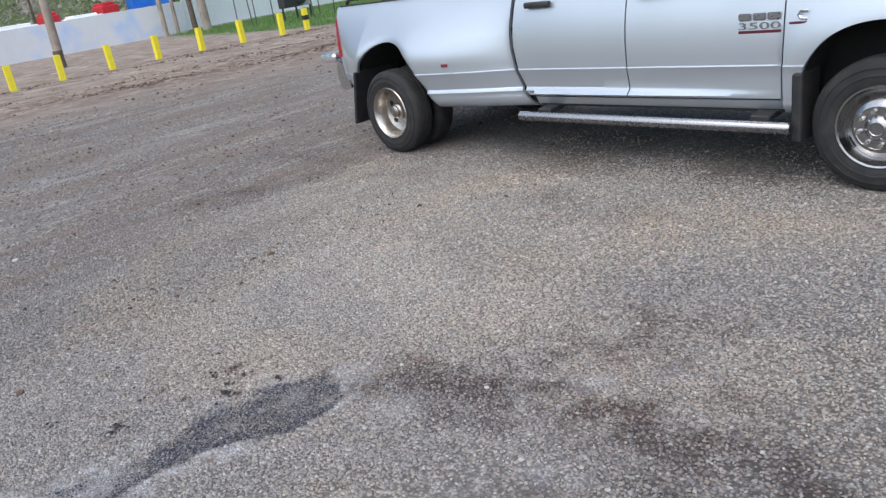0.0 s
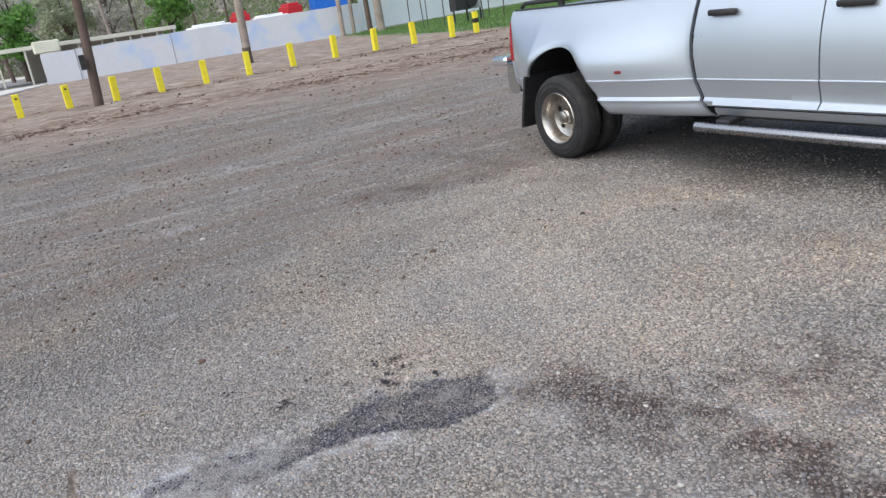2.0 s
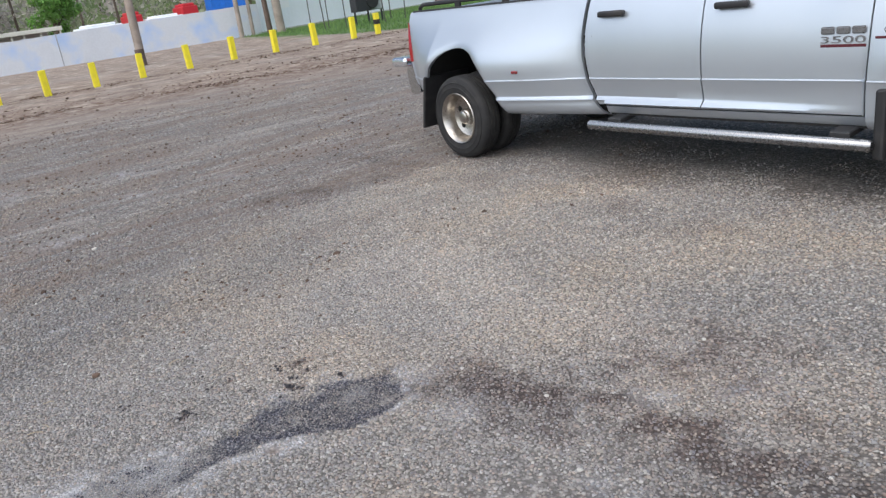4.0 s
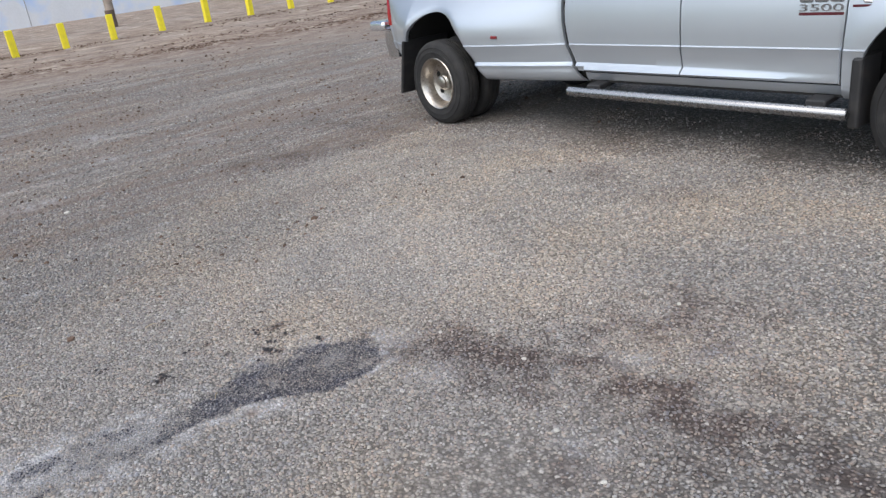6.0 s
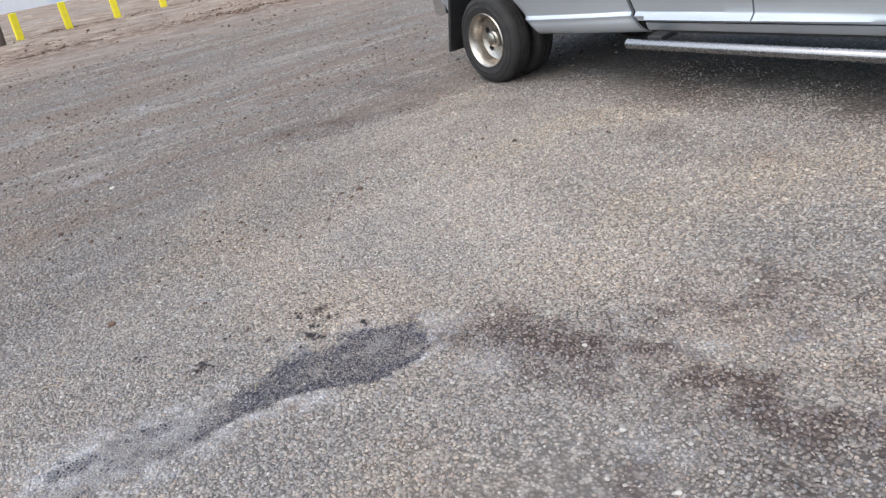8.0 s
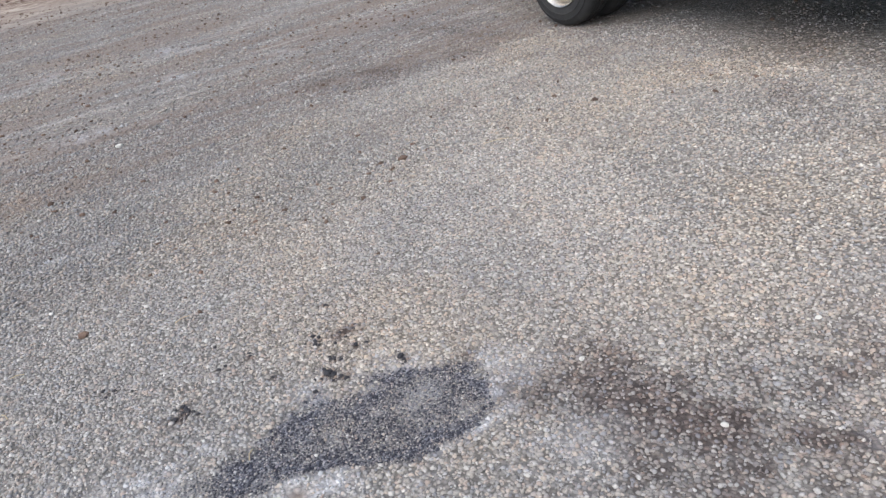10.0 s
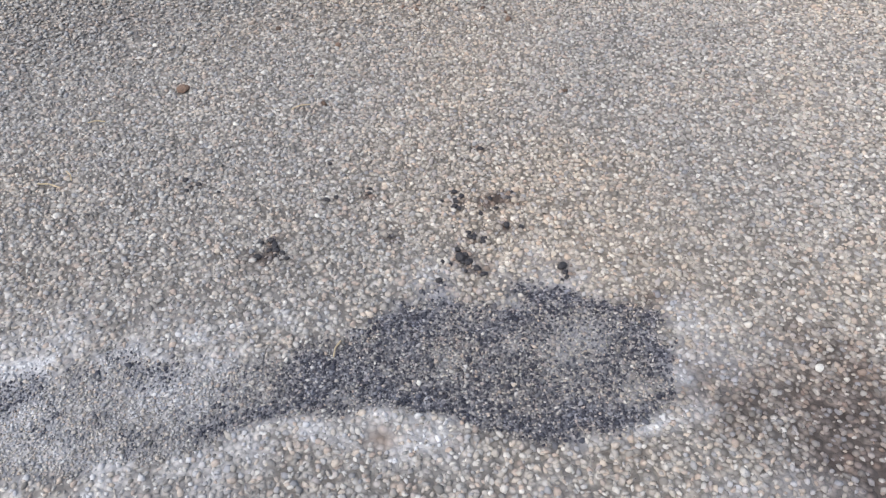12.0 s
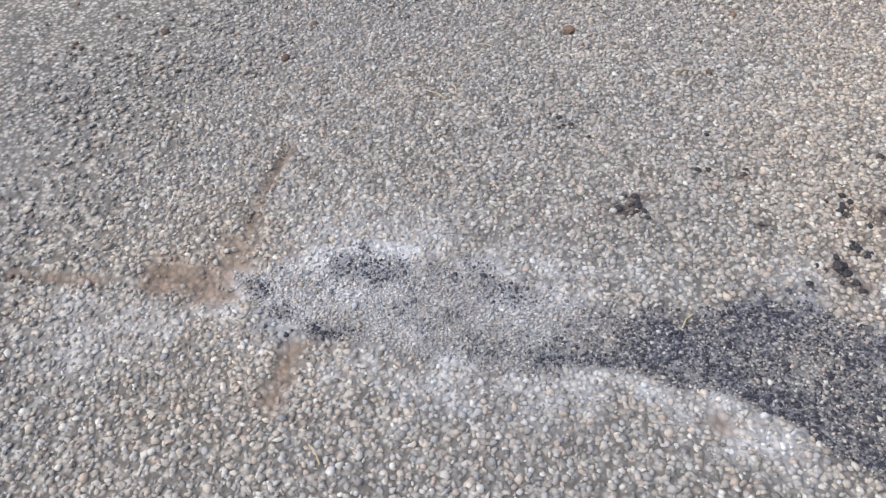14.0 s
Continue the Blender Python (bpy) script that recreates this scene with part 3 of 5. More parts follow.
def scatter(name, label, xy, size, flat, mesh_kind, material, sink=0.2, seed=1, category="gravel"):
    """Many small angular stones in one mesh."""
    rng = np.random.default_rng(seed)
    f = bmesh.new()
    if mesh_kind == "ico":
        bmesh.ops.create_icosphere(f, subdivisions=1, radius=1)
    elif mesh_kind == "chip":
        bmesh.ops.create_icosphere(f, subdivisions=1, radius=1)
        bmesh.ops.delete(f, geom=[v for v in f.verts if v.co.z < -0.9], context="VERTS")
        f.verts.index_update()
    else:
        six = [f.verts.new(q) for q in ((1, 0, 0.1), (0.1, 0.95, -0.1), (-1, 0.1, 0.15), (-0.1, -1, 0), (0.25, 0.15, 0.85), (0, 0, -0.8))]
        for a in range(4):
            f.faces.new((six[a], six[(a + 1) % 4], six[4])), f.faces.new((six[(a + 1) % 4], six[a], six[5]))
        f.verts.index_update()
    f.verts.ensure_lookup_table()
    v = np.array([p.co[:] for p in f.verts])
    t = np.array([[p.index for p in q.verts] for q in f.faces])
    f.free()
    k, nv = len(xy), len(v)
    co = v[None] * (1 + rng.normal(0, 0.2, (k, nv, 1))) * np.stack([np.ones(k), rng.uniform(0.48, 0.98, k), flat * rng.uniform(0.7, 1.2, k)], 1)[:, None, :]
    tilt, a = rng.normal(0, 0.35, k)[:, None], rng.uniform(0, 2 * np.pi, k)[:, None]
    yy, zz = co[..., 1] * np.cos(tilt) - co[..., 2] * np.sin(tilt), co[..., 1] * np.sin(tilt) + co[..., 2] * np.cos(tilt)
    xx = co[..., 0]
    co = np.stack([xx * np.cos(a) - yy * np.sin(a), xx * np.sin(a) + yy * np.cos(a), zz], 2) * size[:, None, None]
    co[..., 0] += xy[:, 0, None]
    co[..., 1] += xy[:, 1, None]
    co[..., 2] += (ground_height(xy[:, 0], xy[:, 1]) + size * flat * (0.5 - sink))[:, None]
    tri = (t[None] + (np.arange(k) * nv)[:, None, None]).reshape(-1, 3)
    me = bpy.data.meshes.new(name)
    me.vertices.add(k * nv), me.loops.add(tri.size), me.polygons.add(len(tri))
    me.vertices.foreach_set("co", co.astype(np.float32).ravel())
    me.loops.foreach_set("vertex_index", tri.astype(np.int32).ravel())
    me.polygons.foreach_set("loop_start", np.arange(0, tri.size, 3, dtype=np.int32))
    me.update(calc_edges=True)
    paint(me, np.repeat(xy[:, 0], nv), np.repeat(xy[:, 1], nv))
    me.materials.append(material)
    return tagged(new(name, me), label, category, kind="stuff")


def spread(x0, x1, y0, y1, cell, seed):
    rng = np.random.default_rng(seed)
    gx, gy = np.meshgrid(np.arange(x0, x1, cell), np.arange(y0, y1, cell), indexing="ij")
    p = np.stack([gx.ravel(), gy.ravel()], 1)
    return p + rng.uniform(-0.6, 0.6, p.shape) * cell, rng


def build_gravel():
    stone = ground_material("mixed_gravel_stone", True)
    def nearness(a):
        depth = np.minimum(np.minimum(a[:, 0] - 1.3, 5.0 - a[:, 0]), np.minimum(a[:, 1] + 5.4, -1.6 - a[:, 1]))
        return ease(depth + 0.3 * (wave(a[:, 0], a[:, 1], 0.4, 36) - 0.5), -0.1, 0.55)

    p, rng = spread(1.3, 5.0, -5.4, -1.6, 0.012, 3)
    p = p[rng.uniform(0, 1, len(p)) < nearness(p)]
    q, rng = spread(-1.6, 5.8, -5.8, 1.5, 0.0158, 5)
    q = q[rng.uniform(0, 1, len(q)) > nearness(q)]
    fine = np.concatenate([np.ones(len(p)), np.zeros(len(q))])
    p = np.concatenate([p, q])
    x, y = p[:, 0], p[:, 1]
    d, w, t, s, area = stains(x, y)
    n = len(p)
    bare = 0.18 * ease(wave(x, y, 0.5, 21), 0.5, 0.9) + 0.6 * ease(x + 0.8 * (wave(x, y, 0.9, 23) - 0.5), 1.2, -1.4) + 0.85 * ease(y + 0.5 * (wave(x, y, 0.5, 41) - 0.5), -0.3, 0.5)
    fade = ease(np.minimum(np.minimum(x + 1.6, 5.8 - x), np.minimum(y + 5.8, 1.5 - y)) + 0.3 * (wave(x, y, 0.4, 24) - 0.5), 0.0, 0.9)
    fade *= ease(np.maximum(4.4 - x, y + 3.4) + 0.2 * (wave(x, y, 0.4, 40) - 0.5), 0.0, 0.5)
    gone = np.maximum(np.maximum(0.998 * ease(area, 0.0, 0.55), 0.9 * s), np.maximum(bare, 0.35 * ease(t, 0.35, 1.0)))
    keep = (rng.uniform(0, 1, n) < fade) & (rng.uniform(0, 1, n) > np.maximum(gone, 0.06))
    size = np.where(fine > 0, 0.0062, 0.0085) * np.minimum(rng.lognormal(0, 0.28, n), 1.7) * (1 - 0.2 * np.clip(w, 0, 1))
    for sel, kind, label, sd in ((keep & (fine > 0), "chip", "loose grey and tan angular gravel on the lot", 4), (keep & (fine == 0), "oct", "loose grey and tan gravel spread around the truck", 6)):
        scatter("gravel", label, p[sel], size[sel], 0.66 if kind == "chip" else 0.76, kind, stone, 0.24 if kind == "chip" else 0.10, sd)
    r, rng = spread(-10, 0.8, -7, 4, 0.034, 7)
    r = r[rng.uniform(0, 1, len(r)) < (0.25 + 0.75 * wave(r[:, 0], r[:, 1] * 0.4, 0.5, 35)) * ease(r[:, 0], 0.8, -0.6)]
    scatter("gravel", "sparse gravel pressed into compacted fines", r, np.minimum(rng.lognormal(math.log(0.0118), 0.35, len(r)), 0.024), 0.62, "oct", stone, 0.15, 8)
    k, rng = spread(-12, 2.2, -6.5, 2.5, 0.13, 37)
    k = k[rng.uniform(0, 1, len(k)) < 0.75 * ease(wave(k[:, 0], k[:, 1] * 0.6, 0.8, 38), 0.3, 0.8)]
    scatter("soil_crumbs", "small dark crumbs of soil carried onto the gravel", k, np.minimum(rng.lognormal(math.log(0.0115), 0.4, len(k)), 0.028), 0.6, "ico", CLOD, 0.1, 39, "soil")
    g, rng = spread(2.85, 3.45, -4.8, -3.0, 0.0056, 9)
    area = stains(g[:, 0], g[:, 1])[4]
    g = g[rng.uniform(0, 1, len(g)) < 0.97 * ease(area, 0.1, 0.6)]
    scatter("patch_grit", "dark bluish fine crushed grit filling a repaired strip", g, rng.lognormal(math.log(0.0037), 0.3, len(g)), 0.75, "oct", stone, 0.1, 10, "grit")
    c, rng = spread(-23, -7, -12, 15, 0.085, 11)
    off = edge_x(c[:, 1]) + 1.2 * (wave(c[:, 0], c[:, 1], 2.5, 8) - 0.5) - c[:, 0]
    band = np.exp(-((off - 0.3) / 0.6) ** 2) + 0.35 * np.exp(-((c[:, 0] + 22.3) / 0.8) ** 2) + 0.3 * np.exp(-((off - 3.5) / 0.8) ** 2)
    c = c[rng.uniform(0, 1, len(c)) < 0.02 + 2.0 * band * ease(wave(c[:, 0], c[:, 1] * 0.5, 0.7, 22), 0.45, 0.75)]
    scatter("soil_clods", "dark damp clods of soil along the churned edge", c, np.minimum(rng.lognormal(math.log(0.019), 0.5, len(c)), 0.06), 0.5, "ico", CLOD, 0.2, 12, "soil")


def loose_bits():
    """Single stones, a leaf, straws and tarry lumps that lie on the gravel."""
    rng = random.Random(77)

    def lump(name, x, y, r, material, label, category, group=""):
        f = bmesh.new()
        bmesh.ops.create_icosphere(f, subdivisions=2, radius=1)
        for v in f.verts:
            k = 1 + 0.25 * noise.noise(v.co * 1.7 + Vector((x, y, 0)) * 9)
            v.co = Vector((v.co.x * r * k, v.co.y * r * 0.75 * k, v.co.z * r * 0.55 * k))
        ob = part(name, f, material)
        ob.matrix_basis = pose(x, y, float(ground_height(np.array([x]), np.array([y]))[0]) + r * 0.4, 0, 0, rng.uniform(0, 360))
        tagged(ob, label, category, group)
    for x, y, r in ((-0.685, -3.41, .035), (4.06, -1.92, .016), (3.73, -2.15, .014), (3.38, -2.785, .014), (1.57, -4.13, .014), (3.18, -3.60, .009), (2.12, -3.9, .012), (3.86, -2.72, .014), (4.6, -3.1, .015), (4.3, -3.0, .014)):
        lump("pale_stone", x, y, r * 0.8, PALESTONE, "single pale stone lying on the gravel", "stone", "pale loose stones")
    for x, y, r in ((2.855, -3.415, .028), (2.875, -3.40, .022), (2.90, -3.385, .018), (2.69, -3.845, .02), (2.715, -3.89, .02), (2.70, -3.86, .015), (2.655, -3.37, .018), (2.775, -3.27, .016), (2.455, -3.24, .016), (2.95, -3.19, .024),
                    (2.79, -3.372, .016), (2.684, -3.231, .014), (2.737, -3.563, .012), (2.556, -3.58, .012), (2.383, -4.018, .016), (2.40, -4.05, .013), (2.43, -4.30, .011)):
        lump("tar_lump", x, y, r * 0.58, TAR, "black tarry lump on the gravel", "tar lump", "tarry lumps")
    for cx, cy, spot, count in ((2.86, -3.40, .05, 9), (2.78, -3.36, .05, 7), (2.70, -3.85, .05, 7), (2.66, -3.36, .04, 5), (2.72, -3.26, .05, 6), (2.39, -4.03, .04, 4), (2.95, -3.20, .03, 4), (2.52, -3.62, .06, 4)):
        for i in range(count):
            lump("tar_lump", cx + rng.gauss(0, spot * 0.7), cy + rng.gauss(0, spot * 0.7), rng.uniform(0.0055, 0.0105), TAR, "black tarry lump on the gravel", "tar lump", "tarry lumps")
    lump("dead_leaf", 1.885, -4.044, .022, CLOD, "curled brown dead leaf on the gravel", "leaf")
    for x, y, a, n in ((1.61, -1.83, 70, .14), (2.28, -4.41, 60, .07), (2.25, -4.36, 20, .05), (2.45, -4.6, 130, .05), (3.45, -4.45, 40, .05), (2.1, -3.7, 100, .06), (3.05, -3.75, 150, .045), (2.0, -4.3, 80, .05)):
        ob = part("straw", tube([(-n / 2, 0, 0), (0, 0.004, 0.003), (n / 2, 0, 0)], 0.0018, 5), STRAW)
        ob.matrix_basis = pose(x, y, float(ground_height(np.array([x]), np.array([y]))[0]) + 0.008, 0, 0, a)
        tagged(ob, "thin dry straw lying on the gravel", "straw", "dry straws")


build_ground()
build_gravel()
loose_bits()


# ---- pickup truck ----
SIDE_Z = [0.455, 0.47, 0.50, 0.545, 0.560, 0.575, 0.597, 0.612, 0.625, 0.69, 0.760, 0.770, 0.778, 0.79, 0.85, 0.95, 1.05, 1.15, 1.25, 1.32, 1.37, 1.40, 1.42, 1.432]
SIDE_Y = [0.310, 0.262, 0.232, 0.214, 0.196, 0.178, 0.204, 0.222, 0.229, 0.216, 0.198, 0.195, 0.204, 0.204, 0.201, 0.202, 0.211, 0.229, 0.255, 0.278, 0.299, 0.316, 0.334, 0.37]
def smooth_curve(xs, zs, n=44):
    """A rounded curve through the given corners."""
    xs, zs = np.array(xs), np.array(zs)
    d = np.concatenate([[0], np.cumsum(np.hypot(np.diff(xs), np.diff(zs)))])
    s = np.linspace(0, d[-1], n)
    x, z = np.interp(s, d, xs), np.interp(s, d, zs)
    for _ in range(6):
        x[1:-1], z[1:-1] = (x[:-2] + 2 * x[1:-1] + x[2:]) / 4, (z[:-2] + 2 * z[1:-1] + z[2:]) / 4
    keep = np.concatenate([[True], np.diff(x) > 0.0015])
    return list(x[keep]), list(z[keep])


REAR_ARCH = smooth_curve([-1.03, -0.70, -0.61, -0.55, -0.50, -0.43, -0.30, -0.15, 0.03, 0.20, 0.33, 0.45, 0.55, 0.63], [0.70, 0.62, 0.60, 0.69, 0.80, 0.90, 1.0, 1.06, 1.078, 1.03, 0.90, 0.715, 0.57, 0.455], 60)
FRONT_ARCH = smooth_curve([3.83, 3.855, 3.90, 4.02, 4.17, 4.33, 4.50, 4.65, 4.76, 4.81], [0.455, 0.66, 0.805, 0.945, 1.008, 1.03, 1.008, 0.925, 0.77, 0.455])
MID = 1.20


def side_y(x, z):
    """The outward face of the body's near side."""
    y = float(np.interp(z, SIDE_Z, SIDE_Y))
    if x < 1.6 and 0.545 < z < 0.61:
        y = float(np.interp(z, [0.545, 0.575, 0.597, 0.612], [0.216, 0.212, 0.202, 0.222]))
    if x > 2.2 and 0.545 < z < 0.77:
        k = min(1.0, (x - 2.2) / 1.54) ** 1.4
        y = y * (1 - k) + k * float(np.interp(z, [0.545, 0.77], [0.212, 0.199]))
    if x < 1.45:
        along = 1 - (1 - min(1.0, (1.45 - x) / 1.15)) ** 1.6 if x > -0.42 else max(0.04, 1 - (-0.42 - x) / 0.58)
        rise = float(ease(1.40 - z, 0.0, 0.52))
        y -= 0.205 * along * rise
        if -0.6 < x < 0.63:
            lip = z - float(np.interp(x, REAR_ARCH[0], REAR_ARCH[1]))
            y += 0.022 * max(0.0, 1 - lip / 0.07) ** 2
    if 3.75 < x:
        lip = float(ease(np.hypot(x - 4.33, z - 0.45), 0.80, 0.60))
        y -= 0.035 * lip
        y += 0.16 * float(ease(x, 4.75, 5.35)) ** 2 + 0.03 * float(ease(x, 4.4, 5.2))
    return y


def skin(x0, x1, zs, dx=0.025, arch=None, mirror=False, cut=None, inset=0.03):
    """A panel of the body side: an outer face along the profile, with turned-in edges."""
    f = bmesh.new()
    xs = np.linspace(x0, x1, max(2, int(round((x1 - x0) / dx)) + 1))
    if arch is not None:
        xs = np.unique(np.round(np.concatenate([xs, [a for a in arch[0] if x0 < a < x1]]), 4))
    grid = []
    for x in xs:
        low = float(np.interp(x, arch[0], arch[1])) if arch is not None and arch[0][0] <= x <= arch[0][-1] else -1
        col = []
        for z in zs:
            zz = max(z, low)
            xx = x + (cut(zz) if cut else 0) * (x1 - x) / (x1 - x0)
            y = side_y(xx, zz)
            col.append(f.verts.new((xx, 2 * MID - y if mirror else y, zz)))
        grid.append(col)
    for a, b in zip(grid, grid[1:]):
        for i in range(len(zs) - 1):
            q = (a[i], b[i], b[i + 1], a[i + 1])
            f.faces.new(q)
    bmesh.ops.remove_doubles(f, verts=f.verts[:], dist=0.0006)
    bmesh.ops.dissolve_degenerate(f, edges=f.edges[:], dist=0.0005)
    rim = [e for e in f.edges if e.is_boundary]
    out = bmesh.ops.extrude_edge_only(f, edges=rim)
    for v in out["geom"]:
        if isinstance(v, bmesh.types.BMVert):
            v.co.y += -inset if mirror else inset
    return f


def wheel(parent, name, x, face, out, front):
    """Tyre, rim and hub; face is the outer sidewall's place along y, out is -1 on the near side."""
    m = Matrix.Translation((x, face, 0.405)) @ Matrix.Rotation(radians(90 if out < 0 else -90), 4, "X")
    w = 0.235
    tyre_profile = [(0.245, -0.012), (0.262, -0.002), (0.296, 0.0), (0.299, 0.004), (0.306, 0.004), (0.309, 0.0), (0.342, -0.005), (0.344, 0.0), (0.350, -0.001), (0.352, -0.008), (0.375, -0.016), (0.392, -0.03), (0.402, -0.05), (0.404, -0.072), (0.394, -0.074), (0.394, -0.080), (0.404, -0.082), (0.405, -0.108), (0.394, -0.110), (0.394, -0.120), (0.405, -0.122),
                    (0.404, -0.150), (0.394, -0.152), (0.394, -0.160), (0.404, -0.162), (0.402, -w + 0.05), (0.392, -w + 0.03), (0.36, -w + 0.01), (0.30, -w), (0.25, -w + 0.01)]
    tyre = part("tyre", lathe(tyre_profile, 56, m), RUBBER, parent, "black worn road tyre", True)
    if front:
        prof = [(0.247, -0.03), (0.250, -0.004), (0.244, 0.004), (0.232, 0.0), (0.226, -0.016), (0.214, -0.052), (0.205, -0.058), (0.195, -0.048), (0.165, -0.012), (0.140, 0.010), (0.128, 0.014),
                (0.124, 0.010), (0.075, 0.010), (0.072, 0.016), (0.050, 0.034), (0.040, 0.037), (0.036, 0.033), (0.0, 0.033)]
    else:
        prof = [(0.247, -0.03), (0.250, -0.004), (0.244, 0.004), (0.236, 0.0), (0.230, -0.012), (0.214, -0.03), (0.206, -0.085), (0.196, -0.120), (0.170, -0.135), (0.105, -0.150), (0.085, -0.150),
                (0.080, -0.10), (0.072, -0.085), (0.060, -0.078), (0.058, -0.060), (0.045, -0.052), (0.0, -0.050)]
    rim = part("rim", lathe(prof, 56, m), RIMCHROME if front else BRUSHED, parent, "polished domed wheel rim" if front else "dull deep-dished steel rim", True)
    for i in range(8):
        a = 2 * math.pi * (i + 0.3) / 8
        if front:
            nm = m @ Matrix.Rotation(a, 4, "Z") @ Matrix.Translation((0.101, 0, 0.010))
            part("wheel_nut", lathe([(0.016, 0), (0.016, 0.018), (0.012, 0.026), (0.0, 0.028)], 10, nm), NUT, parent, "", True)
    # Rim openings are near-black discs that paint in the shade of holes.
    for i in range(4 if front else 5):
        a = 2 * math.pi * (i + (0.36 if front else 0.12)) / (4 if front else 5)
        hm = m @ Matrix.Rotation(a, 4, "Z") @ (Matrix.Translation((0.182, 0, -0.034)) @ Matrix.Rotation(radians(49), 4, "Y") if front else Matrix.Translation((0.142, 0, -0.141)) @ Matrix.Rotation(radians(-8), 4, "Y"))
        hole = lathe([(0.0, 0.004), (0.021, 0.004), (0.024, 0.001), (0.024, -0.02)], 16, hm @ Matrix.Diagonal((0.8 if front else 1.0, 1.6 if front else 1.25, 1, 1)))
        part("hand_hole", hole, UNDER, parent, "near-black disc for a shaded oval opening")
    if front:
        part("valve", tube([m @ Vector((0.17, 0.10, -0.02)), m @ Vector((0.165, 0.095, 0.02))], 0.004, 6), BLACK, parent)


def bar_letters(parent, text, x, z, h, w, y, material):
    """Raised lettering built from Blender's own font, set on the near side."""
    cu = bpy.data.curves.new("lettering", "FONT")
    cu.body, cu.size, cu.extrude = text, 1.0, 0.02
    tmp = new("lettering", cu)
    me = bpy.data.meshes.new_from_object(tmp)
    bpy.data.objects.remove(tmp)
    f = bmesh.new()
    f.from_mesh(me)
    bpy.data.meshes.remove(me)
    xs, ys = [v.co.x for v in f.verts], [v.co.y for v in f.verts]
    for v in f.verts:
        v.co = ((v.co.x - min(xs)) / (max(xs) - min(xs)) * w + x, y - v.co.z * 0.2 - 0.004, (v.co.y - min(ys)) / (max(ys) - min(ys)) * h + z)
    return part("lettering", f, material, parent, "chrome raised lettering")


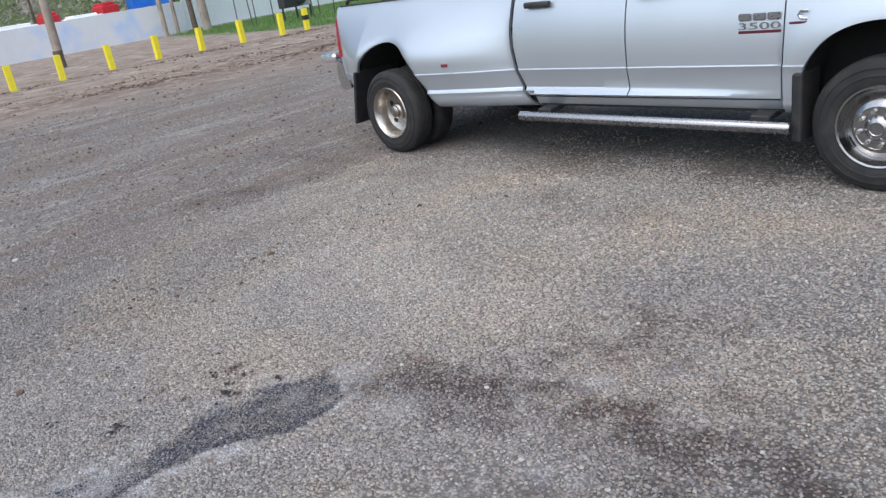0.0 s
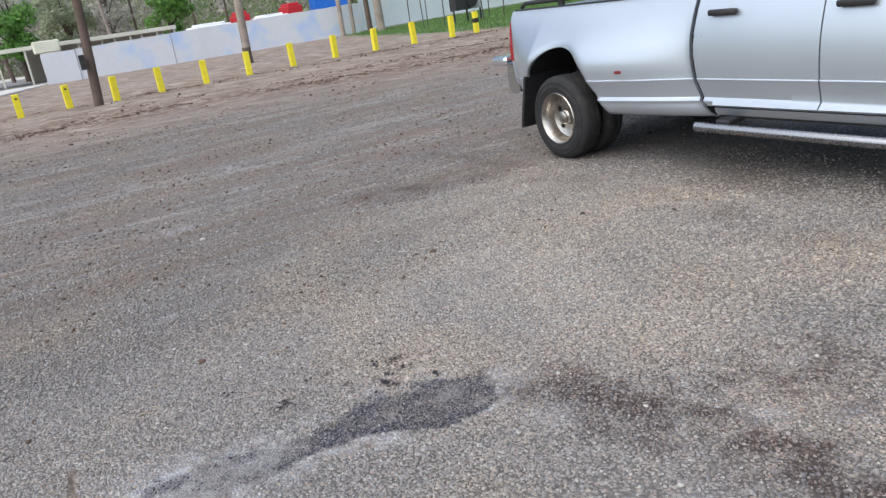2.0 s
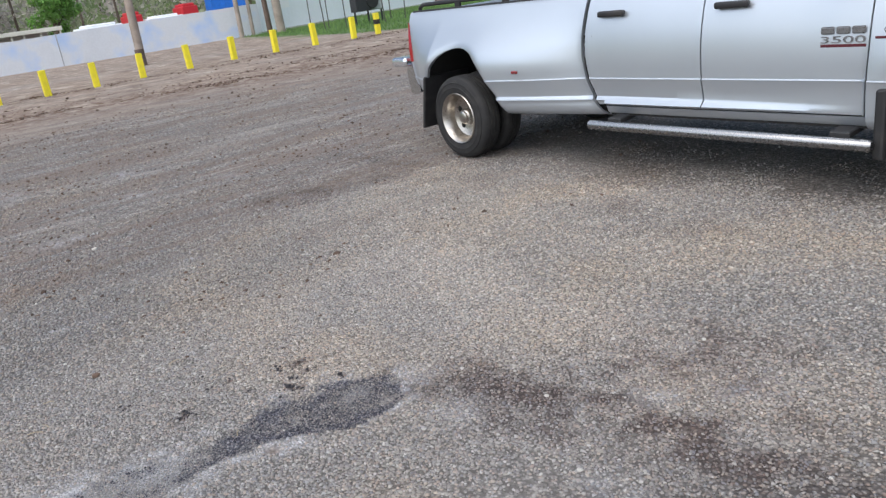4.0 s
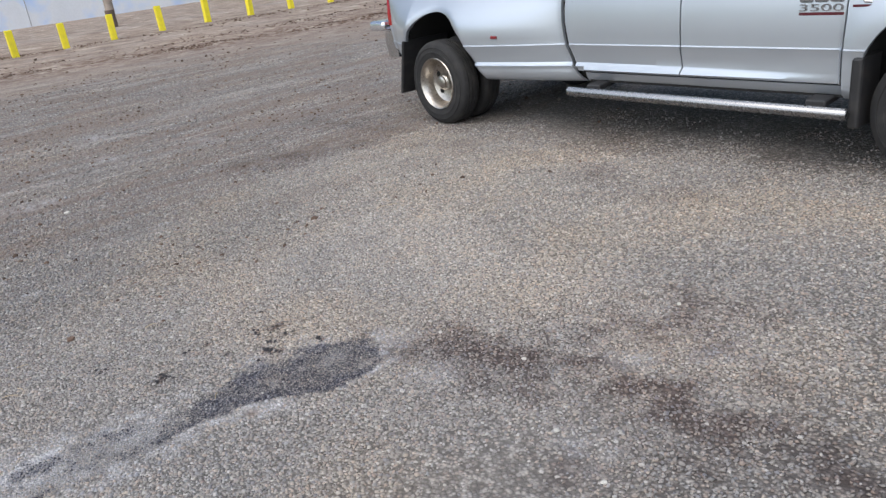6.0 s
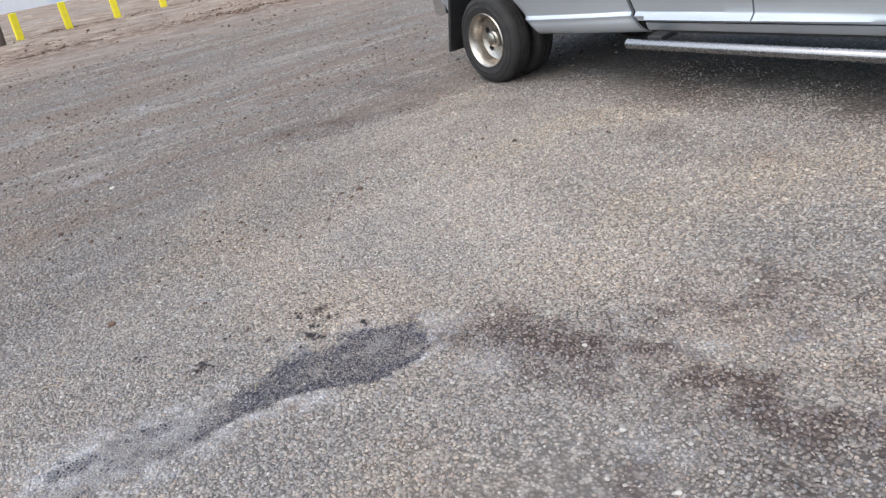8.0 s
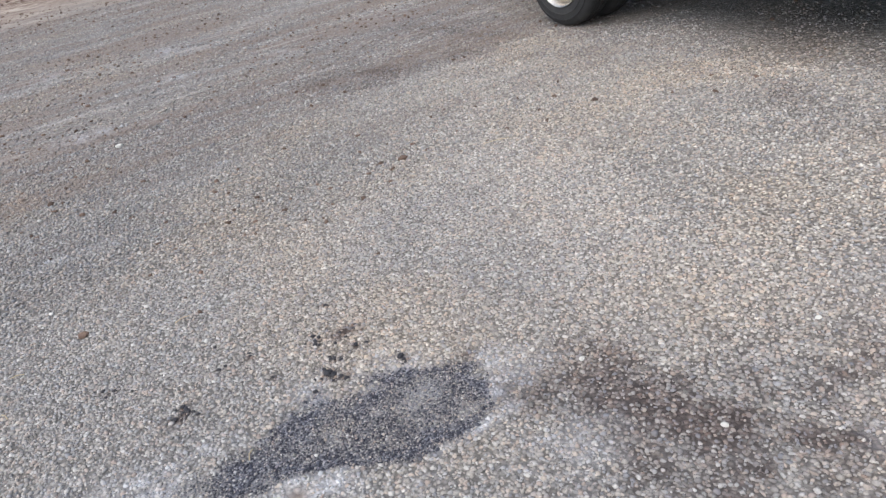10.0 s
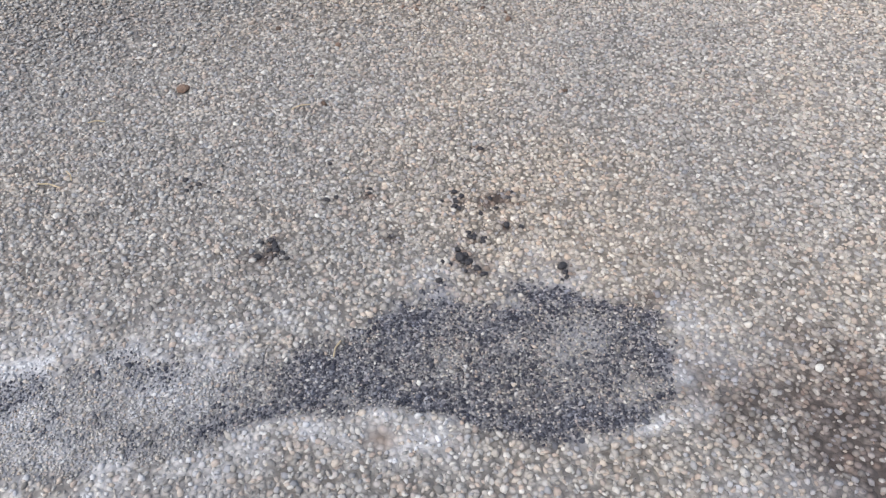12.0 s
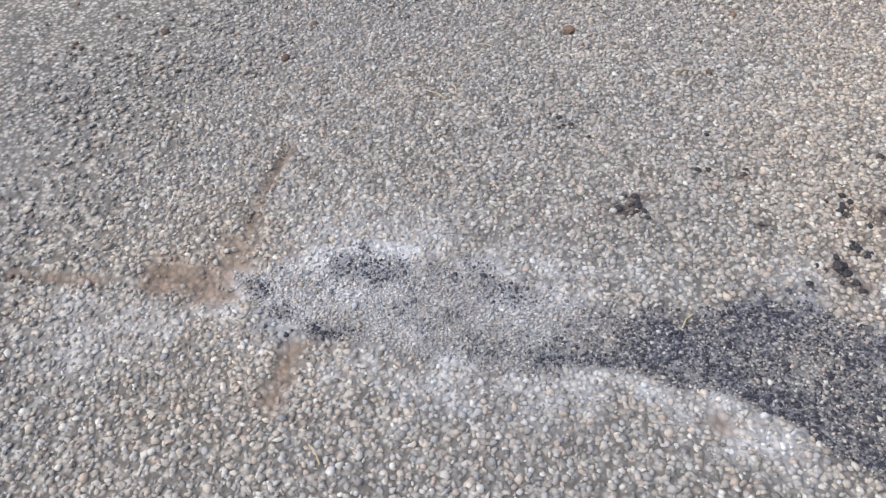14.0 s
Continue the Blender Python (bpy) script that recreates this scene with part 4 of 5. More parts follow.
def build_truck():
    t = empty("pickup_truck", 2.0, MID, 0, "silver crew-cab dual-rear-wheel pickup parked on the gravel", "truck")
    cabgap = lambda z: float(np.interp(z, [0.455, 0.50, 0.60, 0.80, 0.95, 1.1, 1.4], [0.19, 0.145, 0.075, 0.015, -0.005, -0.01, 0.01]))
    doorz = [z for z in SIDE_Z if z >= 0.56]
    rock = [0.455, 0.47, 0.50, 0.535, 0.549]
    for mir in (False, True):
        s = (lambda v: 2 * MID - v) if mir else (lambda v: v)
        bed = part("bed_side", skin(-1.02, 1.482, sorted(SIDE_Z + [0.65, 0.73, 0.82, 0.90, 1.0, 1.02, 1.08, 1.1, 1.12, 1.2, 1.29, 1.345]), 0.022, REAR_ARCH, mir, None), SILVER, t, "silver bed side with flared dual-wheel arch", True)
        # front end of the bed side follows the cab's slant
        for v in bed.data.vertices:
            if v.co.x < -0.7:
                v.co.x += 0.17 * (1.41 - v.co.z) * (-0.7 - v.co.x) / 0.32
            if v.co.x > 0.8:
                v.co.x += cabgap(v.co.z) * (v.co.x - 0.8) / 0.682
        # Black strip added to stand in for the shade inside the gap.
        part("gap_seal", skin(1.486, 1.518, SIDE_Z, 0.025, None, mir, lambda z: 0), UNDER, bed, "black strip for the shaded gap between bed and cab")
        gap_strip = bed.children[0]
        for v in gap_strip.data.vertices:
            v.co.x += cabgap(v.co.z)
            v.co.y += -0.05 if mir else 0.05
        rear = part("rear_door", skin(1.522, 2.60, doorz, 0.025, None, mir), SILVER, t, "silver rear door", True)
        for v in rear.data.vertices:
            v.co.x += cabgap(v.co.z) * (2.60 - v.co.x) / 1.078
        front = part("front_door", skin(2.611, 3.752, doorz, 0.025, None, mir), SILVER, t, "silver front door", True)
        seam = box(1.585, 1.590, min(s(0.21), s(0.24)), max(s(0.21), s(0.24)), 1.10, 1.42)
        for v in seam.verts:
            v.co.y = s(side_y(1.59, v.co.z) + (-0.001 if abs(v.co.y - s(0.21)) < 0.001 else 0.01))
        part("door_seam", seam, BLACK, rear, "thin dark door shut line")
        # Backing panel added so the seam below the doors stays dark as shade.
        part("sill", box(1.72, 3.8, min(s(0.245), s(0.27)), max(s(0.245), s(0.27)), 0.47, 0.62), UNDER, t, "added dark backing behind the door seam")
        part("rocker_panel", skin(1.70, 3.80, rock, 0.05, None, mir), SILVER, t, "", True)
        part("front_fender", skin(3.762, 5.28, SIDE_Z, 0.022, FRONT_ARCH, mir), SILVER, t, "silver front fender", True)
        # door handles
        for door, hx in ((rear, 1.66), (front, 2.71)):
            y = side_y(hx + 0.12, 1.265)
            h = box(hx, hx + 0.255, y - 0.052, y - 0.012, 1.245, 1.292, 0.016, None, 3)
            h = box(hx + 0.01, hx + 0.05, y - 0.03, y + 0.01, 1.25, 1.287, 0.008, h)
            h = box(hx + 0.205, hx + 0.245, y - 0.03, y + 0.01, 1.25, 1.287, 0.008, h)
            if mir:
                bmesh.ops.transform(h, verts=h.verts[:], matrix=Matrix.Translation((0, 2 * MID, 0)) @ Matrix.Diagonal((1, -1, 1, 1)))
            part("door_handle", h, BLACK, door, "black plastic pull handle", True)
        # windows of the doors and their pillars
        for door, x0, x1, tx0, tx1 in ((rear, 1.62, 2.53, 1.80, 2.53), (front, 2.60, 3.70, 2.60, 3.16)):
            f = bmesh.new()
            a = [f.verts.new(p) for p in ((x0, s(0.345), 1.437), (x1, s(0.345), 1.437), (tx1, s(0.44), 1.84), (tx0, s(0.44), 1.84))]
            f.faces.new(a)
            g = bmesh.ops.extrude_face_region(f, geom=f.faces[:])
            for v in g["geom"]:
                if isinstance(v, bmesh.types.BMVert):
                    v.co.y += s(0.006) - s(0)
            part("window", f, GLASS, door, "dark tinted side window")
        # dual rear wheels and the single front one
        sign = 1 if mir else -1
        for name, x, face, fr in (("rear_wheel", -0.022, 0.0, False), ("inner_rear_wheel", -0.022, 0.275, False), ("front_wheel", 4.318, 0.19, True)):
            e = empty("wheel", x, s(face), 0.405, "", "")
            e.parent = t
            e.matrix_parent_inverse = t.matrix_basis.inverted()
            wheel(e, name, x, s(face), sign, fr)
            tagged(e, "front wheel with domed polished rim" if fr else "rear dual wheel with dished rim")
        # wheel wells
        for arch, y0, y1 in ((REAR_ARCH, 0.10, 0.72), (FRONT_ARCH, 0.24, 0.62)):
            f = bmesh.new()
            pts = [(x + (0.02 if x > (arch[0][0] + arch[0][-1]) / 2 else -0.02), z + 0.015) for x, z in zip(*arch) if x > -0.615]
            r0 = [f.verts.new((x, s(y0), z)) for x, z in pts]
            r1 = [f.verts.new((x, s(y1), z)) for x, z in pts]
            for i in range(len(pts) - 1):
                f.faces.new((r0[i], r0[i + 1], r1[i + 1], r1[i]))
            f.faces.new(r1)
            part("wheel_well", f, UNDER, t, "black wheel-well liner")
        # mud flaps
        f = box(-0.665, -0.63, 0.015, 0.60, 0.27, 0.80, 0.008)
        for v in f.verts:
            v.co.x += 0.25 * max(0, v.co.z - 0.27)
            v.co.y = s(v.co.y)
        part("mud_flap", f, BLACK, t, "black rubber mud flap")
        f = box(3.775, 3.845, 0.15, 0.42, 0.30, 0.735, 0.02, None, 2)
        for v in f.verts:
            v.co.x += 0.05 * max(0, 0.42 - v.co.z) / 0.12 + 0.05 * max(0, v.co.z - 0.62) / 0.1
            v.co.y = s(v.co.y)
        part("mud_flap", f, BLACK, t, "black moulded front mud guard")
        # side step
        step = part("side_step", tube([(1.60, s(0.10), 0.412), (1.612, s(0.10), 0.412), (3.835, s(0.10), 0.402), (3.847, s(0.10), 0.402)], [0.028, 0.038, 0.038, 0.03], 16), STEPMETAL, t, "chrome tube side step", True)
        for bx in (1.78, 3.57):
            f = box(bx, bx + 0.13, 0.12, 0.36, 0.425, 0.47, 0.008)
            for v in f.verts:
                v.co.z += 0.10 * (v.co.y - 0.12)
                v.co.y = s(v.co.y)
            part("step_bracket", f, BLACK, step, "dark bracket")
        # tail lamp on the bed's rear corner
        f = bmesh.new()
        ring = []
        for z, w in ((0.935, 0.12), (0.95, 0.13), (1.05, 0.115), (1.20, 0.07), (1.30, 0.03), (1.325, 0.012)):
            y = side_y(-0.98, z)
            k = 0.17 * (1.41 - z)
            ring.append([f.verts.new(p) for p in ((-1.02 + k + w * 0.45, s(y - 0.006), z), (-1.028 + k, s(y - 0.006), z), (-1.045 + k * 0.7, s(y + 0.03), z), (-1.068, s(y + 0.16), z))])
        for a, b in zip(ring, ring[1:]):
            for i in range(3):
                f.faces.new((a[i], a[i + 1], b[i + 1], b[i]))
        part("tail_lamp", f, REDLENS, t, "red tail lamp", True)
        # marker lamp on the flare
        y = side_y(0.80, 0.845)
        f = box(0.775, 0.845, y - 0.014, y + 0.004, 0.832, 0.858, 0.006)
        for v in f.verts:
            v.co.y = s(v.co.y - 0.12 * (0.80 - v.co.x))
        part("marker_lamp", f, AMBER, t, "small red side marker")
        # bed rail
        f = tube([(-0.90, s(0.37), 1.41), (-0.90, s(0.37), 1.46), (-0.84, s(0.37), 1.488), (0.5, s(0.37), 1.492), (1.36, s(0.37), 1.488), (1.42, s(0.37), 1.46), (1.42, s(0.37), 1.41)], 0.02, 10)
        rail = part("bed_rail", f, BLACK, t, "black tubular bed rail", True)
        for x in (-0.3, 0.4, 1.0):
            part("rail_post", box(x, x + 0.08, min(s(0.355), s(0.385)), max(s(0.355), s(0.385)), 1.41, 1.485, 0.006), BLACK, rail)
    # bed top caps, walls, floor and tailgate
    for y0 in (0.245, 2 * MID - 0.40):
        part("bed_cap", box(-1.0, 1.475, y0 + 0.09 if y0 < 1 else y0, y0 + 0.155 if y0 < 1 else y0 + 0.065, 1.39, 1.436, 0.012, None, 2), BLACK, t, "black plastic bed rail cap")
        part("bed_wall", box(-1.0, 1.47, y0 + 0.12 if y0 < 1 else y0, y0 + 0.155 if y0 < 1 else y0 + 0.035, 1.10, 1.39), SILVER, t)
    part("bed_floor", box(-1.0, 1.47, 0.75, 1.65, 0.83, 0.87), DARKMETAL, t)
    part("bulkhead", box(1.42, 1.47, 0.51, 1.98, 0.6, 1.39, 0.01), SILVER, t)
    gate = part("tailgate", box(-1.065, -1.02, 0.34, 2.06, 0.86, 1.41, 0.014, None, 2), SILVER, t, "closed silver tailgate")
    part("gate_handle", box(-1.085, -1.066, 1.08, 1.32, 1.22, 1.30, 0.008), BLACK, gate)
    # rear bumper
    f = bmesh.new()
    prof = [(-1.02, 0.60), (-1.12, 0.57), (-1.20, 0.60), (-1.225, 0.72), (-1.225, 0.83), (-1.20, 0.865), (-1.03, 0.87)]
    rows = []
    for y in (0.235, 0.27, 0.40, 0.7, 1.2, 1.7, 2.0, 2.13, 2.165):
        sh = 0.11 * ease(abs(y - MID), 0.78, 0.965)
        rows.append([f.verts.new((x + sh, y, z)) for x, z in prof])
    for a, b in zip(rows, rows[1:]):
        for i in range(len(prof) - 1):
            f.faces.new((a[i], a[i + 1], b[i + 1], b[i]))
    f.faces.new(rows[0]), f.faces.new(rows[-1])
    bump = part("rear_bumper", f, NUT, t, "chrome rear bumper with step", True)
    part("bumper_pad", box(-1.19, -1.06, 0.45, 1.95, 0.868, 0.882, 0.004), BLACK, bump)
    part("licence_holder", box(-1.285, -1.262, 1.02, 1.38, 0.66, 0.80, 0.006), BLACK, bump)
    part("tow_hitch", box(-1.42, -1.16, 1.15, 1.25, 0.46, 0.56, 0.008), DARKMETAL, t)
    # step end of the bumper seen behind the lamp; sky reflection is put into its colour
    part("bumper_step", box(-1.36, -1.08, 0.20, 1.0, 0.868, 0.972, 0.04, None, 4), mat("sky_bright_chrome", (0.85, 0.86, 0.88), 0.14, 0.9, 0.05, 12, 60, 0.0), bump, "chrome step end, colour lightened for sky reflection")
    # cab roof, pillars, screens, bonnet, front
    f = bmesh.new()
    low = [(1.57, 0.35, 1.41), (3.72, 0.35, 1.41), (3.72, 2.05, 1.41), (1.57, 2.05, 1.41)]
    top = [(1.74, 0.45, 1.87), (3.10, 0.45, 1.88), (3.10, 1.95, 1.88), (1.74, 1.95, 1.87)]
    lo, hi = [f.verts.new(p) for p in low], [f.verts.new(p) for p in top]
    for i in range(4):
        j = (i + 1) % 4
        f.faces.new((lo[i], lo[j], hi[j], hi[i]))
    f.faces.new(hi)
    bmesh.ops.bevel(f, geom=[e for e in f.edges if not e.is_boundary], offset=0.05, segments=3, affect="EDGES")
    cab = part("cab_roof", f, SILVER, t, "silver cab roof and pillars", True)
    for nm, pts in (("windscreen", [(3.66, 0.34, 1.44), (3.66, 2.06, 1.44), (3.19, 1.90, 1.83), (3.19, 0.50, 1.83)]), ("rear_window", [(1.572, 0.42, 1.45), (1.572, 1.98, 1.45), (1.70, 1.88, 1.80), (1.70, 0.52, 1.80)])):
        f = bmesh.new()
        f.faces.new([f.verts.new((x + (0.012 if nm == "windscreen" else -0.012), y, z + 0.01)) for x, y, z in pts])
        g = bmesh.ops.extrude_face_region(f, geom=f.faces[:])
        for v in g["geom"]:
            if isinstance(v, bmesh.types.BMVert):
                v.co.x += -0.006 if nm == "windscreen" else 0.006
        part(nm, f, GLASS, cab)
    part("cowl", box(3.62, 3.80, 0.30, 2.10, 1.37, 1.42, 0.02), BLACK, t)
    f = bmesh.new()
    rows = []
    for x, z, w in ((3.76, 1.405, 0.93), (4.3, 1.40, 0.92), (4.9, 1.36, 0.88), (5.15, 1.31, 0.84), (5.27, 1.20, 0.80)):
        rows.append([f.verts.new((x - 0.05 * abs(k) ** 2, MID + k * w, z + 0.03 * (1 - k * k) + (0.02 if abs(k) < 0.5 else 0))) for k in (-1, -0.8, -0.5, -0.45, 0, 0.45, 0.5, 0.8, 1)])
    for a, b in zip(rows, rows[1:]):
        for i in range(8):
            f.faces.new((a[i], a[i + 1], b[i + 1], b[i]))
    part("bonnet", f, SILVER, t, "silver bonnet", True)
    part("grille", box(5.20, 5.30, 0.52, 1.88, 0.80, 1.24, 0.03, None, 2), CHROME, t, "chrome grille")
    part("front_bumper", box(5.12, 5.42, 0.28, 2.12, 0.50, 0.80, 0.05, None, 3), CHROME, t, "chrome front bumper")
    for y in (0.36, 1.78):
        part("headlamp", box(5.14, 5.27, y, y + 0.26, 0.95, 1.20, 0.03, None, 2), GLASS, t)
    for y in (-0.02, 2.22):
        part("mirror", box(3.48, 3.60, y, y + 0.20, 1.40, 1.68, 0.03, None, 2), BLACK, t)
    # frame and underside
    under = box(-1.0, 5.0, 0.72, 0.80, 0.50, 0.66)
    under = box(-1.0, 5.0, 1.60, 1.68, 0.50, 0.66, 0, under)
    under = box(0.9, 3.75, 0.32, 2.08, 0.60, 0.66, 0, under)
    under = box(0.9, 2.3, 0.40, 0.70, 0.46, 0.62, 0.03, under)
    part("chassis", under, UNDER, t, "black chassis frame")
    ax = tube([(0, 0.3, 0.405), (0, 2.1, 0.405)], 0.06, 12)
    ax = lathe([(0, -0.17), (0.12, -0.15), (0.19, 0), (0.12, 0.15), (0, 0.17)], 16, Matrix.Translation((0, MID, 0.40)) @ Matrix.Rotation(radians(90), 4, "X"), ax)
    part("rear_axle", ax, UNDER, t, "", True)
    part("front_axle", tube([(4.305, 0.4, 0.40), (4.305, 2.0, 0.40)], 0.055, 12), UNDER, t, "", True)
    part("shock_absorber", tube([(4.42, 0.50, 0.45), (4.44, 0.56, 0.98)], 0.035, 10), mat("blue_enamel", (0.02, 0.09, 0.28), 0.4), t, "blue shock absorber", True)
    # badges
    y = side_y(3.6, 1.04) - 0.001
    fd = [o for o in t.children if o.name.startswith("front_door")][0]
    for k in range(3):
        part("badge_block", box(3.465 + 0.094 * k, 3.547 + 0.094 * k, y - 0.006, y + 0.004, 1.05, 1.096, 0.008), BADGEGREY, fd, "grey chrome badge shape")
    bar_letters(fd, "3500", 3.465, 0.998, 0.042, 0.27, y, BADGEGREY)
    part("badge_bar", box(3.462, 3.740, y - 0.006, y + 0.004, 0.972, 0.991, 0.002), BADGERED, fd, "dark red badge bar")
    ff = [o for o in t.children if o.name.startswith("front_fender")][0]
    y = side_y(3.86, 1.04) - 0.002
    part("badge_bar", box(3.79, 3.935, y - 0.006, y + 0.004, 1.018, 1.032, 0.002), BADGERED, ff, "dark red badge bar")
    f = tube([(3.905, y - 0.004, 1.092), (3.86, y - 0.004, 1.095), (3.845, y - 0.004, 1.07), (3.86, y - 0.004, 1.05), (3.90, y - 0.004, 1.046)], 0.009, 6)
    part("badge", f, NUT, ff, "chrome engine emblem shape")


build_truck()


# ---- yard edge: posts, poles, fence ----
POST_Y = [-4.0, -2.54, -1.08, 0.43, 2.02, 3.72, 5.6, 7.5, 9.35, 11.15, 12.95, 14.2]
POST_X = [-21.8, -21.95, -22.0, -22.15, -22.3, -22.7, -23.1, -23.4, -23.5, -23.45, -23.3, -23.3]
POST_H = [0.76, 0.76, 0.78, 0.80, 0.82, 0.84, 0.85, 0.86, 0.87, 0.88, 0.88, 0.87]


def build_posts():
    first, made = None, []
    for i, (x, y, h) in enumerate(zip(POST_X, POST_Y, POST_H)):
        gz = float(ground_height(np.array([x]), np.array([y]))[0])
        if first is None:
            e = empty("bollard", 0, 0, 0, "short square bollard painted bright yellow", "bollard", "row of yellow bollards")
            f = box(-0.102, 0.102, -0.102, 0.102, -0.12, 1.0, 0.016, None, 2)
            part("post", f, YELLOW, e)
            part("cap", box(-0.09, 0.09, -0.09, 0.09, 0.998, 1.012, 0.006), YELLOW, e)
            first = e
            ob = e
        else:
            ob = copy_thing(first, Matrix())
        ob.matrix_basis = pose(x, y + 0.01, gz, 1.2 * math.sin(i * 2.3), 1.0 * math.cos(i * 1.7), 6 * math.sin(i)) @ Matrix.Diagonal((1, 1, h, 1))
        made.append(ob)
    for ob in made[:2]:
        part("reflector", box(0.10, 0.109, -0.035, 0.035, 0.80, 0.87, 0.004), DARKMETAL, None, "dull reflector").parent = ob
    part("band", box(-0.109, 0.109, -0.109, 0.109, 0.48, 0.70, 0.004), BLACK, None, "black wrapped band").parent = made[-1]


def pole(x, y, h, r, material, label, lean=(0, 0), extra=None):
    gz = float(ground_height(np.array([x]), np.array([y]))[0])
    e = empty("utility_pole", x, y, gz, label, "pole")
    pts = [(x + lean[0] * k, y + lean[1] * k, gz - 0.2 + (h + 0.2) * k) for k in np.linspace(0, 1, 7)]
    shaft = part("shaft", tube(pts, [r * (1.08 - 0.3 * k) for k in np.linspace(0, 1, 7)], 12), material, e, "", True)
    if extra == "box":
        part("meter_box", box(x + r * 0.7, x + r + 0.12, y - 0.22, y - 0.06, 1.15, 1.6, 0.01), BLACK, e, "small dark box")
    # Tube added to darken the pole's base; the pole has no sleeve.
    if extra == "guard":
        part("guard", tube([(x, y, 0.0), (x, y, 0.75)], r * 1.12, 12), POLEWOOD, e, "added tube for the darker pole base")
    return e


def build_fence():
    bayw, y0, n = 2.035, -1.25, 11
    for i in range(n):
        ya, yb = y0 + i * bayw, y0 + (i + 1) * bayw
        x = -50 + 0.02 * math.sin(i)
        h = 1.93 + 0.026 * i
        e = empty("fence_panel", x, (ya + yb) / 2, 0, "pale grey-white sheet fence bay with bluish smears", "fence", "sheet fence bays")
        f = bmesh.new()
        cols = []
        for k in range(0, 31):
            yy = ya + 0.003 + (yb - ya - 0.006) * k / 30
            d = 0.006 * math.sin(yy * 1.7)
            cols.append([f.verts.new((-50 + d, yy, z)) for z in (-0.05, h * 0.5, h + 0.01 * math.sin(i * 3 + k * 0.2))])
        for a, b in zip(cols, cols[1:]):
            for q in range(2):
                f.faces.new((a[q], b[q], b[q + 1], a[q + 1]))
        g = bmesh.ops.extrude_face_region(f, geom=f.faces[:])
        for v in g["geom"]:
            if isinstance(v, bmesh.types.BMVert):
                v.co.x -= 0.006
        part("sheet", f, FENCE, e)
        part("post", box(x - 0.10, x + (0.035 if i in (1, 4) else -0.02), ya - 0.03, ya + 0.03, -0.1, h + (0.03 if i in (1, 4) else -0.1), 0.006), SEAM if i in (1, 4) else FENCE, e)
        part("rail", box(x - 0.07, x - 0.025, ya, yb, h - 0.25, h - 0.17), DARKMETAL, e)


def build_road():
    """A paved yard entrance beyond the soil, with a pale apron along its edge."""
    def slab(name, pts, z, material, label):
        f = bmesh.new()
        f.faces.new([f.verts.new((x, y, z)) for x, y in pts])
        for v in bmesh.ops.extrude_face_region(f, geom=f.faces[:])["geom"]:
            if isinstance(v, bmesh.types.BMVert):
                v.co.z = -0.15
        tagged(part(name, f, material), label, name, kind="structure")
    slab("road", [(-52.5, -60), (-52.5, -4.1), (-52.2, -1.0), (-80, 0.2), (-80, -60)], 0.02, ASPHALT, "grey worn asphalt entrance road beside the fence")
    slab("pavement", [(-43.5, -60), (-43.5, -4.3), (-51.7, -0.95), (-52.2, -1.0), (-52.5, -4.1), (-52.5, -60)], 0.06, CONCRETE, "pale concrete apron along the entrance road")
    slab("pavement", [(-80, -60), (-80, 0.2), (-94, 0.8), (-94, -60)], 0.05, CONCRETE, "pale concrete strip across the far side of the road")


def build_long_shed():
    e = empty("open_shed", -57, 1, 0, "long low open-sided shed with off-white fascia", "shed")
    part("roof", box(-61, -55.9, -9, 8.6, 2.42, 2.56, 0.03), OFFWHITE, e)
    part("fascia", box(-55.9, -55.8, -9.05, 8.65, 2.32, 2.60, 0.01), OFFWHITE, e)
    part("back_wall", box(-61.1, -61.0, -1.5, 8.6, 0, 2.42), TWIGS, e, "shadowed brown back wall")
    for y in (-9, -7.2, -5.4, -3.6, -1.8, 0.1, 1.7, 3.3, 4.2, 5.3, 6.1, 7.2, 8.5):
        part("column", box(-56.1, -55.95, y - 0.06, y + 0.06, 0, 2.42), OFFWHITE, e)
    e = empty("cabin", -53.5, -0.6, 0, "small cream box standing above the fence", "cabin")
    part("body", box(-54.3, -52.8, -0.75, 0.15, 0.0, 2.0, 0.03), OFFWHITE, e)
    part("roof_box", box(-54.4, -52.7, -1.35, 0.25, 1.98, 2.75, 0.05), mat("cream_panel", (0.72, 0.72, 0.58), 0.6, 0, 0.1, 1, 9, 0.0), e)
    part("window", box(-52.795, -52.77, -0.65, 0.0, 1.5, 1.9), GLASS, e)


